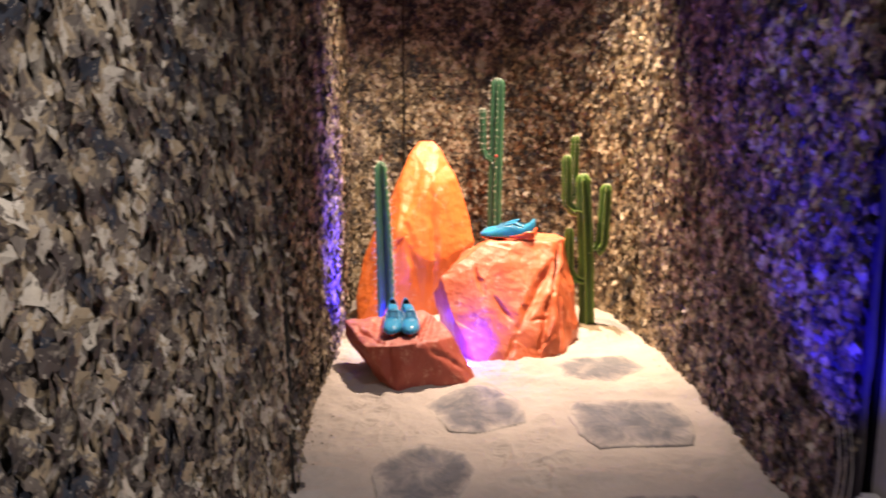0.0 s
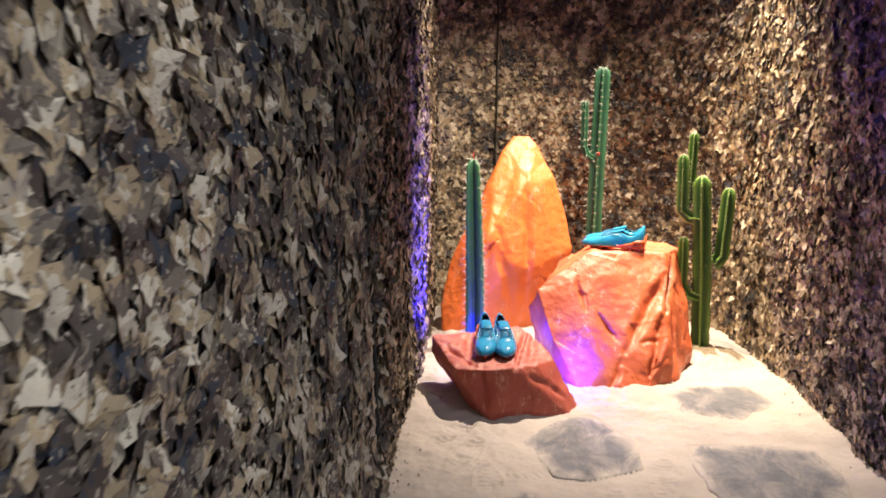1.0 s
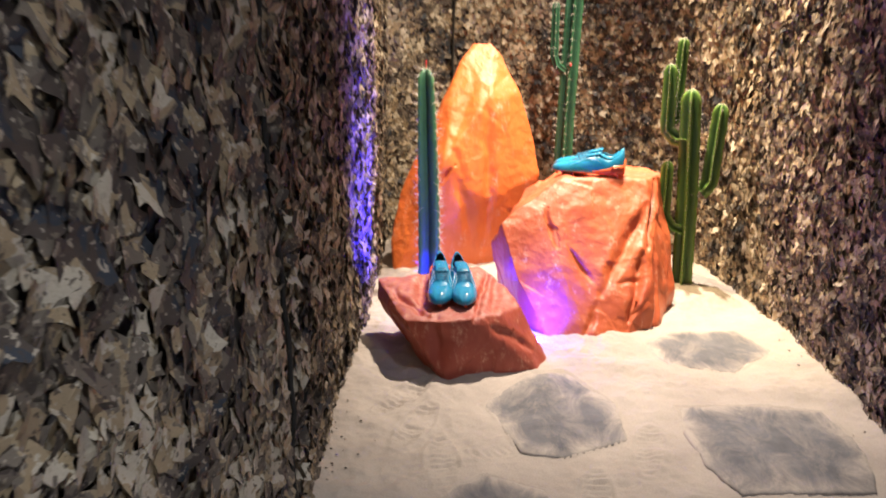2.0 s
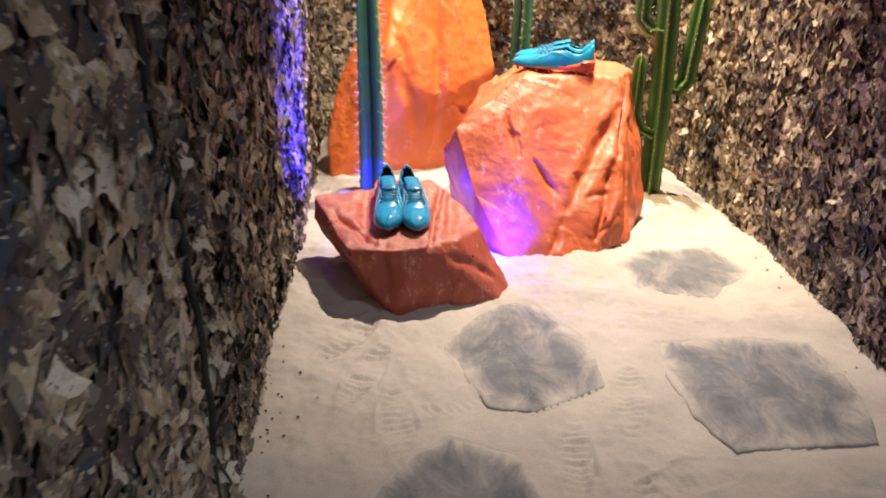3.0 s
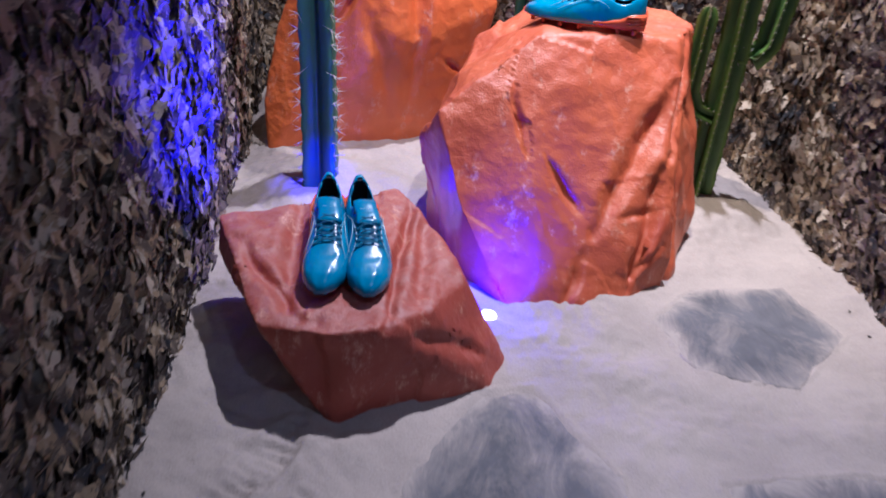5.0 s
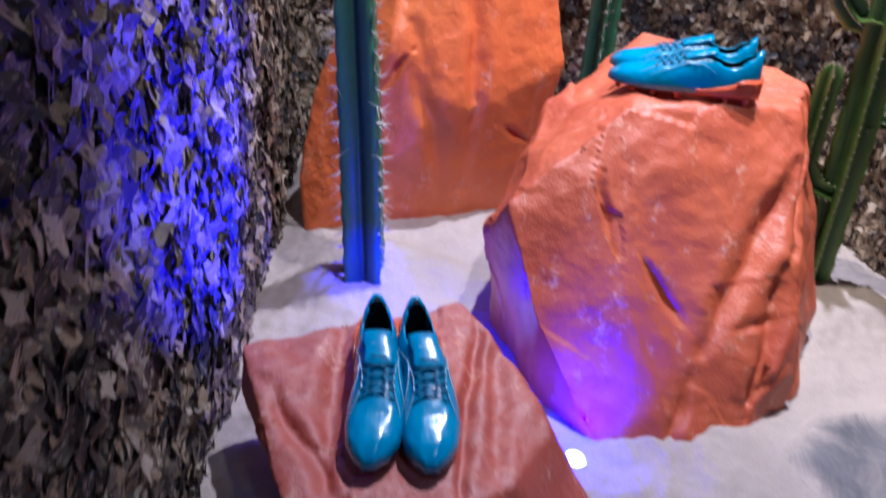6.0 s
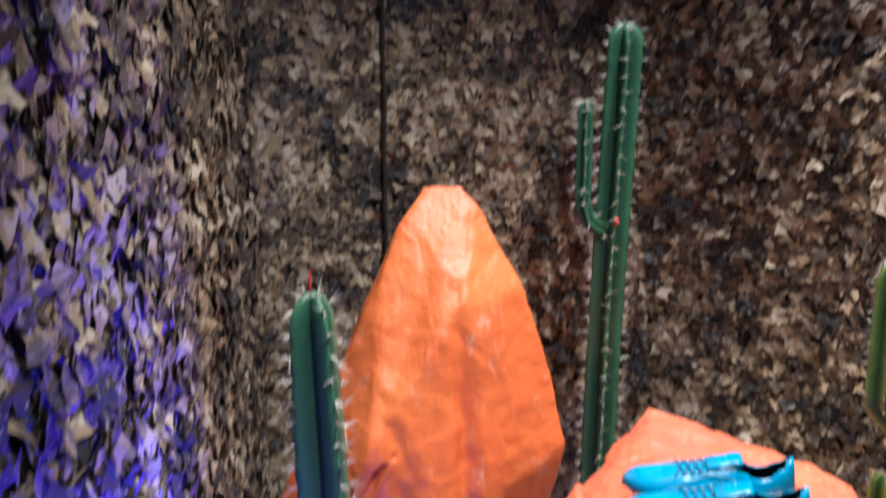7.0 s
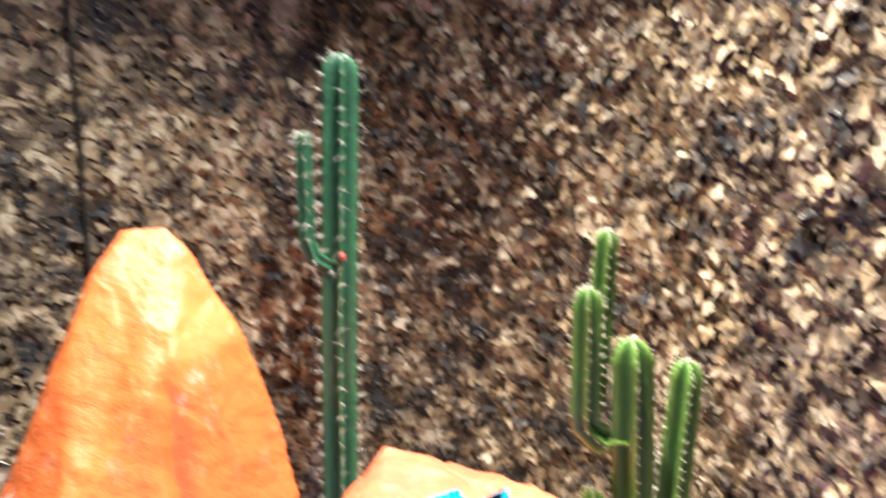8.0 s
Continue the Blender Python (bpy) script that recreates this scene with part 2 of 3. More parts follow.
def along(path, d):
    """Point and unit tangent at distance d along a polyline."""
    for (x0, y0), (x1, y1) in zip(path, path[1:]):
        length = math.hypot(x1 - x0, y1 - y0)
        if d <= length or (x1, y1) == path[-1]:
            f = d / length
            return x0 + (x1 - x0) * f, y0 + (y1 - y0) * f, (x1 - x0) / length, (y1 - y0) / length
        d -= length


def span(path):
    return sum(math.hypot(b[0] - a[0], b[1] - a[1]) for a, b in zip(path, path[1:]))


def rounded(path, times=3):
    """Corner-cut polyline."""
    for _ in range(times):
        out = [path[0]]
        for a, b in zip(path, path[1:]):
            out += [(a[0] * 0.75 + b[0] * 0.25, a[1] * 0.75 + b[1] * 0.25), (a[0] * 0.25 + b[0] * 0.75, a[1] * 0.25 + b[1] * 0.75)]
        path = out + [path[-1]]
    return path


# ---- shell of the booth ----
LEFT_NEAR = rounded([(-0.30, -1.5), (-0.30, 0.6), (-0.30, 1.5), (-0.305, 2.04)])
LEFT_FAR = rounded([(-0.335, 2.0), (-0.40, 2.6), (-0.45, 3.2), (-0.53, 3.9), (-0.60, 4.4), (-0.62, 4.68)])
BACK = rounded([(-0.64, 4.62), (-0.45, 4.69), (-0.28, 4.72), (0.30, 4.74), (0.68, 4.70), (0.90, 4.52), (1.03, 4.25)])
RIGHT = rounded([(1.01, 4.3), (1.07, 3.9), (1.12, 3.5), (1.15, 3.1), (1.18, 2.5), (1.19, 2.0), (1.2, 1.84)])
TOP = 3.45


def wall(name, path, away, thick, mat, top=TOP):
    """Upright wall of even thickness behind a path, on its left (+1) or right (-1) side."""
    verts, faces = [], []
    n = len(path)
    for i, (x, y) in enumerate(path):
        _, _, tx, ty = along([path[max(i - 1, 0)], path[min(i + 1, n - 1)]], 0)
        nx, ny = -ty * away, tx * away
        for off in (0.045, 0.045 + thick):
            for z in (-0.02, top):
                verts.append((x + nx * off, y + ny * off, z))
    for i in range(n - 1):
        a, b = 4 * i, 4 * i + 4
        faces += [(a, b, b + 1, a + 1), (a + 2, a + 3, b + 3, b + 2), (a + 1, b + 1, b + 3, a + 3), (a, a + 2, b + 2, b)]
    faces += [(0, 1, 3, 2), (4 * n - 4, 4 * n - 2, 4 * n - 1, 4 * n - 3)]
    return put(name, mesh_of(name, verts, faces, mat, False), kind="structure")


wall("wall_left_near", LEFT_NEAR, 1, 0.06, FELT)
wall("wall_left_far", LEFT_FAR, 1, 0.06, FELT)
wall("wall_back", BACK, 1, 0.06, FELT)
wall("wall_right", RIGHT, 1, 0.06, FELT)
wall("wall_right_end", [(1.195, 1.835), (1.2, 1.35)], 1, 0.06, PLASTER)
wall("wall_hall_right", [(2.3, 1.62), (1.3, 1.62)], -1, 0.06, PLASTER)
wall("wall_hall_side", [(2.25, 1.8), (2.25, -1.6)], 1, 0.06, PLASTER)
wall("wall_hall_back", [(2.3, -1.55), (-0.4, -1.55)], 1, 0.06, PLASTER)
tagged(part("ceiling", box(bmesh.new(), -0.95, 2.4, -1.8, 4.95, TOP, TOP + 0.05), CEILING), kind="structure")
tagged(part("floor_slab", box(bmesh.new(), -0.95, 2.4, -1.8, 4.95, -0.16, -0.06), PLASTER), kind="structure")
tagged(part("floor_aisle", box(bmesh.new(), -0.95, 2.4, -1.8, 1.42, -0.055, -0.01), PLASTER), kind="structure")


# ---- camouflage netting ----
def flap_template(k):
    """A scrap of cut fabric with bitten-in sides, curled: local x across, y up, z out."""
    rnd = random.Random(40 + k)
    corners = 3 + k % 2
    pts = []
    for c in range(corners):
        th = 2 * math.pi * (c + rnd.uniform(-0.16, 0.16)) / corners + math.pi / 2
        th2 = 2 * math.pi * (c + 1) / corners + math.pi / 2
        r = rnd.uniform(0.9, 1.2)
        mid = (th + th2) / 2
        pts.append((r * math.cos(th), r * math.sin(th)))
        for f, b in ((0.26, 0.74), (0.52, 0.56), (0.78, 0.74)):
            a = th + (th2 - th) * f
            rr = b * rnd.uniform(0.85, 1.2)
            pts.append((rr * math.cos(a), rr * math.sin(a)))
    cx, cy, tw = rnd.uniform(-0.05, 0.2), rnd.uniform(-0.12, 0.08), rnd.uniform(-0.12, 0.12)
    verts = [(0, 0, 0)] + [(0.86 * x, 1.0 * y, cx * x * x + cy * y * y + tw * x * y) for x, y in pts]
    n = len(pts)
    return np.array(verts), [(0, 1 + i, 1 + (i + 1) % n) for i in range(n)]


FLAPS = [flap_template(k) for k in range(8)]
FLAP_MESHES = [mesh_of("fabric_flap", v, f, CAMO, False) for v, f in FLAPS]


def flap_pose(path, side, d, z, rnd, lift, loose):
    x, y, tx, ty = along(path, d)
    nx, ny = ty * side, -tx * side
    wave = 0.018 * noise.noise((d * 3.1, z * 0.7, side * 5.0)) + 0.012 * noise.noise((d * 9.0, z * 2.0, 3.0))
    off = lift + wave + 0.012 * rnd.random()
    base = Matrix(((-tx * side, 0, nx, x + nx * off), (-ty * side, 0, ny, y + ny * off), (0, 1, 0, z), (0, 0, 0, 1)))
    turn = rnd.choice((0, 180)) + rnd.gauss(0, 18)
    tilt = Euler((radians(rnd.gauss(-4, 15 * loose)), radians(rnd.gauss(0, 17 * loose)), radians(turn))).to_matrix().to_4x4()
    return base @ tilt @ Matrix.Scale(rnd.uniform(0.024, 0.042), 4)


def net(name, path, side, label, seed, low, high, singles=None, pitch=0.036, loose=1.0, size=1.0):
    """A hung net: its mass of scraps in one mesh, and the scraps of one stretch as pieces."""
    rnd = random.Random(seed)
    top = thing(name, Matrix(), label, "camouflage net", "netting on the booth walls")
    all_v, all_f, count, made = [], [], 0, 0
    length = span(path)
    for layer, lift in ((0, -0.006), (1, 0.006)):
        for row in range(int((high - low) / pitch)):
            for col in range(int(length / pitch)):
                d = min(max((col + 0.5 * (row % 2) + rnd.uniform(-0.24, 0.24)) * pitch, 0), length)
                z = low + (row + rnd.uniform(-0.2, 0.2)) * pitch
                if layer and noise.noise((d * 7 + seed, z * 7, 3.0)) > 0.3:
                    continue
                m = flap_pose(path, side, d, z, rnd, lift * (0.6 + 0.4 * loose), loose) @ Matrix.Scale(size, 4)
                k = rnd.randrange(len(FLAPS))
                if layer and singles and made < 300 and singles[0] < d < singles[1] and singles[2] < z < singles[3]:
                    piece = new("fabric_flap", FLAP_MESHES[k])
                    piece.parent, piece.matrix_basis = top, m
                    made += 1
                    continue
                v, f = FLAPS[k]
                mm = np.array(m)
                all_v.append(v @ mm[:3, :3].T + mm[:3, 3])
                all_f += [(a + count, b + count, c + count) for a, b, c in f]
                count += len(v)
    # backing of the same printed cloth, rippled
    bv, cols, rows_n = [], int(length / 0.03) + 1, int((high - low) / 0.06) + 1
    for r in range(rows_n + 1):
        for c in range(cols + 1):
            d, z = min(length * c / cols, length - 1e-4), low + (high - low) * r / rows_n
            x, y, tx, ty = along(path, d)
            off = -0.018 + 0.014 * noise.noise((d * 3.1, z * 0.7, side * 5.0)) + 0.006 * noise.noise((d * 20, z * 14, 1))
            bv.append((x + ty * side * off, y - tx * side * off, z))
    bf = [(r * (cols + 1) + c, r * (cols + 1) + c + 1, (r + 1) * (cols + 1) + c + 1, (r + 1) * (cols + 1) + c) for r in range(rows_n) for c in range(cols)]
    put("backing_cloth", mesh_of("backing_cloth", bv, bf, LINEN), top, "plain grey-brown backing cloth")
    me = bpy.data.meshes.new("fabric_scrap")
    co = np.concatenate(all_v)
    me.from_pydata(co.tolist(), [], all_f)
    me.materials.append(CAMO)
    put("fabric_scrap", me, top, kind="stuff")
    return top


NET_LABEL = "tan and brown camouflage net hung"
net("camouflage_net", LEFT_NEAR, 1, NET_LABEL + " in the shaded aisle", 3, 0.0, 2.2, (2.5, 3.5, 0.5, 1.2), 0.029, 0.6, 0.80)
net("camouflage_net", LEFT_FAR, 1, NET_LABEL + " in blue light", 5, 0.0, 2.3, (0.9, 1.9, 0.0, 0.62), 0.0245, 0.9, 0.68)
net("camouflage_net", BACK, 1, NET_LABEL + " behind the rocks", 7, 0.0, 2.3, (0.4, 1.6, 0.9, 1.3), 0.0245, 0.9, 0.68)
net("camouflage_net", RIGHT, 1, NET_LABEL + " beside the sand", 9, 0.0, 2.3, (0.3, 1.2, 0.0, 0.5), 0.0245, 0.9, 0.68)


def seam(points, label):
    v, f = tube(points, [0.0055 + 0.003 * noise.noise((i * 0.9, 2, 5)) for i in range(len(points))])
    tagged(put("net_seam", mesh_of("net_seam", v, f, NEAR_BLACK)), label, "net edge cord")


def frayed_edge(points, label):
    """The doubled edge of a net: overlapping scraps along a line, one mesh."""
    rnd, verts, faces = random.Random(61), [], []
    for p, q in zip(points, points[1:]):
        for _ in range(5):
            f, (v, tri) = rnd.random(), rnd.choice(FLAPS)
            base = Matrix(((0, 0, 1, p[0] + (q[0] - p[0]) * f + rnd.uniform(0, 0.012)), (1, 0, 0, p[1] + (q[1] - p[1]) * f + rnd.gauss(0, 0.01)), (0, 1, 0, p[2] + (q[2] - p[2]) * f), (0, 0, 0, 1)))
            m = np.array(base @ Euler((radians(rnd.gauss(0, 22)), radians(rnd.gauss(0, 26)), radians(rnd.choice((0, 180)) + rnd.gauss(0, 18)))).to_matrix().to_4x4() @ Matrix.Scale(rnd.uniform(0.02, 0.032), 4))
            n = len(verts)
            verts += (v @ m[:3, :3].T + m[:3, 3]).tolist()
            faces += [(a + n, b + n, c + n) for a, b, c in tri]
    tagged(put("net_edge", mesh_of("net_edge", verts, faces, CAMO, False)), label, "net edge", kind="stuff")


def near_seam(i, dx, dy):
    return (-0.30 + dx + 0.012 * noise.noise((i * 0.5, 1, 1)), 2.11 + dy - 0.16 * i / 40 + 0.03 * noise.noise((i * 0.15, 4, 1)), 0.01 + 2.1 * i / 40)


# the shaded gap between the overlapping nets, put in as a black tube
seam([near_seam(i, 0.002, -0.004) for i in range(41)], "dark gap where two nets meet, drawn as a black tube")
frayed_edge([near_seam(i, 0.0, 0.024) for i in range(41)], "frayed camouflage edge of the net beside a dark gap")
seam([(-0.27 + 0.012 * noise.noise((i * 0.5, 1, 8)), 4.69, 0.02 + 2.1 * i / 30) for i in range(31)],
     "black line down the joint of the back net")


# ---- rocks ----
def subdivided_hull(points, levels):
    bm = bmesh.new()
    for p in points:
        bm.verts.new(p)
    bmesh.ops.convex_hull(bm, input=bm.verts[:])
    for v in [v for v in bm.verts if not v.link_faces]:
        bm.verts.remove(v)
    bmesh.ops.triangulate(bm, faces=bm.faces[:])
    for _ in range(levels):
        long = [e for e in bm.edges if e.calc_length() > 0.0085]
        bmesh.ops.subdivide_edges(bm, edges=long, cuts=1)
        bmesh.ops.triangulate(bm, faces=[f for f in bm.faces if len(f.verts) > 3])
    return bm


def rock(name, points, grooves, mat, label, seed, soften=5, rough=0.016, facet=0.02):
    """A carved foam rock: hull of its main corners, softened, broken up by facets and cut by grooves."""
    bm = subdivided_hull(points, 6)
    for _ in range(soften):
        bmesh.ops.smooth_vert(bm, verts=bm.verts[:], factor=0.5, use_axis_x=True, use_axis_y=True, use_axis_z=True)
    bm.normal_update()
    cuts = [(Vector(a), Vector(b), max(w, 0.011), d) for a, b, w, d in grooves]
    moved = {}
    for v in bm.verts:
        p = v.co
        q = p * 4.2 + Vector((seed, seed * 2, 0))
        q2 = Vector((p.x * 11 + seed, p.y * 11, p.z * 2.6))
        h = rough * (-1.5 * abs(noise.noise(q)) + 0.4 * noise.noise(q * 2.3)) + 0.65 * rough * (0.25 - abs(noise.noise(q2)))
        place = noise.voronoi(Vector((p.x * 6 + seed, p.y * 6, p.z * 3.2 + 0.05 * seed)))[1][0]
        away = Vector((p.x * 6 + seed, p.y * 6, p.z * 3.2 + 0.05 * seed)) - place
        h += facet * away.dot(noise.noise_vector(place * 7.3)) + 0.3 * facet * noise.noise(place * 3.1)
        h += 0.0022 * noise.noise(q * 7) + 0.0011 * noise.noise(q * 22)
        for a, b, w, d in cuts:
            ab = b - a
            f = min(max((p - a).dot(ab) / ab.length_squared, 0), 1)
            wob = Vector((noise.noise(p * 14), noise.noise(p * 14 + Vector((5, 0, 0))), 0)) * 0.012
            fade = math.sin(math.pi * min(max(f, 0.06), 0.94)) ** 0.7
            gap = p + wob - a - ab * f
            deep = gap.dot(v.normal)
            if abs(deep) > 0.09:
                continue
            s = (gap - v.normal * deep).length / (w * (0.45 + 0.55 * fade))
            h -= 1.35 * fade * d * math.exp(-s * s * 1.6)
            if 1.0 < s < 2.2:
                h += 0.08 * fade * d * math.sin((s - 1.0) / 1.2 * math.pi)
        moved[v] = p + v.normal * h
    for v, co in moved.items():
        v.co = co
    bm.normal_update()
    ob = part(name, bm, mat)
    return tagged(ob, label, "rock")


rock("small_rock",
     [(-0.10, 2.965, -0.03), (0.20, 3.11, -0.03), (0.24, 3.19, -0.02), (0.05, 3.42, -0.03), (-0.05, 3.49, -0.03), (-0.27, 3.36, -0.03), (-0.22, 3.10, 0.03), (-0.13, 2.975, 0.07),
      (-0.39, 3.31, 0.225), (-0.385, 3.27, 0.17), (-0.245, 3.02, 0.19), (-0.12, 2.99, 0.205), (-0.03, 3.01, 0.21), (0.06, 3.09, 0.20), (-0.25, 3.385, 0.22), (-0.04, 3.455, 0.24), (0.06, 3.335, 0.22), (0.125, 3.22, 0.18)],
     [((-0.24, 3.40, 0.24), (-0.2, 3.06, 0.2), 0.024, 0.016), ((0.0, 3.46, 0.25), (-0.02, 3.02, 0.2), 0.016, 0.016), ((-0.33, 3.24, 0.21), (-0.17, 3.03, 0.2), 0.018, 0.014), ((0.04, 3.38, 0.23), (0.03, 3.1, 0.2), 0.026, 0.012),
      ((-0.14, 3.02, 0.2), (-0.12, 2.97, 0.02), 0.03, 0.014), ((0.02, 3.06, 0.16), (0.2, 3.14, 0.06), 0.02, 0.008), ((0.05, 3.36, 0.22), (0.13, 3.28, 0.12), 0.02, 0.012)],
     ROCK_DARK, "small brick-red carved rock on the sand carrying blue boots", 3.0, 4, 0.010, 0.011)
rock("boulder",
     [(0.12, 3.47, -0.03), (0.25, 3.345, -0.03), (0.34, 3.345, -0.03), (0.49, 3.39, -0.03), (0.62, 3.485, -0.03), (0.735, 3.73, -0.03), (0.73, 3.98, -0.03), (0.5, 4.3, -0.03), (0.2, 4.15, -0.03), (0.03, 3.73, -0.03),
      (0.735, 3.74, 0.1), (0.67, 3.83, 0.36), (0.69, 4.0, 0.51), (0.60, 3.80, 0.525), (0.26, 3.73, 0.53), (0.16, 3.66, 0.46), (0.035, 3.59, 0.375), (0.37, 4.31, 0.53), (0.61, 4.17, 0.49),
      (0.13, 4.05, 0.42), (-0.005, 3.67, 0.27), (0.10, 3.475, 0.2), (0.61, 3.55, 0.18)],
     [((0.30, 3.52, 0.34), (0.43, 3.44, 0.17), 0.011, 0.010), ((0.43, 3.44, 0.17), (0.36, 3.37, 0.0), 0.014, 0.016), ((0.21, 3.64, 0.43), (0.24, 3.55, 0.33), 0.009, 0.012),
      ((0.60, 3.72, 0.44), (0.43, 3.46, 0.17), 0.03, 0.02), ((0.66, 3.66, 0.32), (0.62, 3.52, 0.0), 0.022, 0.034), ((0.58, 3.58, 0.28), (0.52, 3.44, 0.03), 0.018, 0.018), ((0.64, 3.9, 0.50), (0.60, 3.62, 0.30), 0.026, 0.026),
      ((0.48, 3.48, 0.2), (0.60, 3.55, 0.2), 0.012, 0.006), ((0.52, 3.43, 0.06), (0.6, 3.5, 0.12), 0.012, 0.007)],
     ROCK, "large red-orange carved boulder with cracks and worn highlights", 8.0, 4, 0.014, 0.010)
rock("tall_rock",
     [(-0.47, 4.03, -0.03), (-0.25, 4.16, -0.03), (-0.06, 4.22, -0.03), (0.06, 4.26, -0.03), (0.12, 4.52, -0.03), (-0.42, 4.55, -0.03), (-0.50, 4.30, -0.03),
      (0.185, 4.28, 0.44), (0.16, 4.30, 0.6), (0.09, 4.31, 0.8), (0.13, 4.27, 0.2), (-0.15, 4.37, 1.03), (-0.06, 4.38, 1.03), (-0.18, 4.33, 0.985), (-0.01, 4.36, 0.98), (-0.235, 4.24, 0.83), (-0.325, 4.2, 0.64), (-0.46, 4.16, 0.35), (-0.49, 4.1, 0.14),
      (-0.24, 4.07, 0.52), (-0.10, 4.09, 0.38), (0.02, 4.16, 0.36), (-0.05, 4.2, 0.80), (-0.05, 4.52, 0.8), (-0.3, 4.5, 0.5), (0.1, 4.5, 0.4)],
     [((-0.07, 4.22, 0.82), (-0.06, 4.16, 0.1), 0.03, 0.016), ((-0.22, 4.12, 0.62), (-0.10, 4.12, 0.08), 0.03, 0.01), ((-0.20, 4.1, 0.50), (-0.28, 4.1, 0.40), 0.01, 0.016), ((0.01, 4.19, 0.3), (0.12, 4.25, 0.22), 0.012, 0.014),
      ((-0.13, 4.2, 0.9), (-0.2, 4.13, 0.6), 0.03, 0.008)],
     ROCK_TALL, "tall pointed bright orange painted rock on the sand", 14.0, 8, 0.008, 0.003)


# ---- stepping stones and sand ----
STONES = [  # outline, height of far edge, height of near edge
    ([(0.02, 2.85), (0.10, 3.02), (0.16, 3.10), (0.28, 3.13), (0.42, 2.91), (0.43, 2.70), (0.25, 2.585), (0.14, 2.60)], -0.002, 0.007),
    ([(0.58, 2.92), (0.86, 2.97), (1.03, 2.95), (1.06, 2.73), (1.00, 2.53), (0.67, 2.475), (0.61, 2.61)], -0.001, 0.012),
    ([(0.56, 3.38), (0.68, 3.51), (0.93, 3.55), (1.02, 3.37), (0.83, 3.17), (0.62, 3.21)], 0.002, 0.003),
    ([(-0.10, 2.30), (-0.02, 2.44), (0.05, 2.50), (0.20, 2.45), (0.25, 2.30), (0.18, 2.08), (-0.04, 2.06)], 0.0, 0.008),
    ([(0.60, 2.05), (0.70, 2.17), (0.92, 2.19), (1.0, 1.98), (0.85, 1.75), (0.62, 1.82)], 0.002, 0.01),
]


def inside(poly, x, y):
    hit = False
    for (x0, y0), (x1, y1) in zip(poly, poly[1:] + poly[:1]):
        if (y0 > y) != (y1 > y) and x < (x1 - x0) * (y - y0) / (y1 - y0) + x0:
            hit = not hit
    return hit


def edge_distance(poly, x, y):
    best = 9.0
    for (x0, y0), (x1, y1) in zip(poly, poly[1:] + poly[:1]):
        dx, dy = x1 - x0, y1 - y0
        f = min(max(((x - x0) * dx + (y - y0) * dy) / (dx * dx + dy * dy), 0), 1)
        best = min(best, math.hypot(x - x0 - dx * f, y - y0 - dy * f))
    return best


PRINTS = [(-0.16, 2.70, 75), (-0.06, 2.52, 100), (0.32, 2.42, 85), (0.45, 2.30, 95), (-0.22, 2.86, 60), (0.48, 2.66, 80), (0.08, 2.62, 30), (0.55, 2.40, 20)]


def sand_height(x, y):
    h = 0.012 * noise.noise((x * 2.2, y * 2.2, 1)) + 0.006 * noise.noise((x * 6, y * 6, 3)) + 0.008 * noise.noise((x * 17, y * 17, 5)) + 0.004 * noise.noise((x * 46, y * 46, 9))
    h += 0.02 * max(0, noise.noise((x * 3.2 + 3 * y, y * 9.0, 4)))
    for cx, cy, r, up in ((-0.06, 3.22, 0.27, 0.02), (0.38, 3.66, 0.38, 0.02), (-0.17, 4.3, 0.36, 0.02), (-0.27, 3.82, 0.17, 0.05), (0.8, 3.96, 0.2, 0.05)):
        h += up * math.exp(-((math.hypot(x - cx, y - cy) / r) ** 4))
    h += 0.02 * math.exp(-((x + 0.42) / 0.09) ** 2) + 0.02 * math.exp(-((x - 1.15) / 0.09) ** 2)
    for px, py, deg in PRINTS:
        c, s = math.cos(radians(deg)), math.sin(radians(deg))
        u, v = (x - px) * c + (y - py) * s, -(x - px) * s + (y - py) * c
        if abs(u) < 0.14 and abs(v) < 0.06:
            e = (u / 0.125) ** 2 + (v / (0.045 if u > -0.02 else 0.034)) ** 2
            if e < 1:
                worn = max(0.0, min(1.0, 0.55 + 1.6 * noise.noise((x * 13, y * 13, deg))))
                h += worn * (-0.016 * (1 - e) ** 0.5 + 0.008 * (math.sin(u * 300 + 60 * v + 2 * noise.noise((x * 30, y * 30, 2))) > 0.1) * (abs(v) < 0.03))
            elif e < 1.5:
                h += 0.003 * math.sin((e - 1) / 0.5 * math.pi)
    for poly, far, near in STONES:
        if abs(x - poly[0][0]) < 0.7 and abs(y - poly[0][1]) < 0.7:
            e = edge_distance(poly, x, y)
            if inside(poly, x, y):
                h = h * 0.2 + 0.004 * noise.noise((x * 22, y * 22, 6)) + 0.004 - min(0.02, max(0.0, e * 0.35))
            elif e < 0.12:
                h *= 0.25 + 0.75 * e / 0.12
    return h


nx, ny = 340, 600
xs, ys = np.linspace(-0.66, 1.30, nx), np.linspace(1.4, 4.80, ny)
put("sand", mesh_of("sand", [(x, y, sand_height(x, y)) for y in ys for x in xs],
    [(j * nx + i, j * nx + i + 1, (j + 1) * nx + i + 1, (j + 1) * nx + i) for j in range(ny - 1) for i in range(nx - 1)], SAND), kind="structure")
scene.objects["sand"].name = "ground"


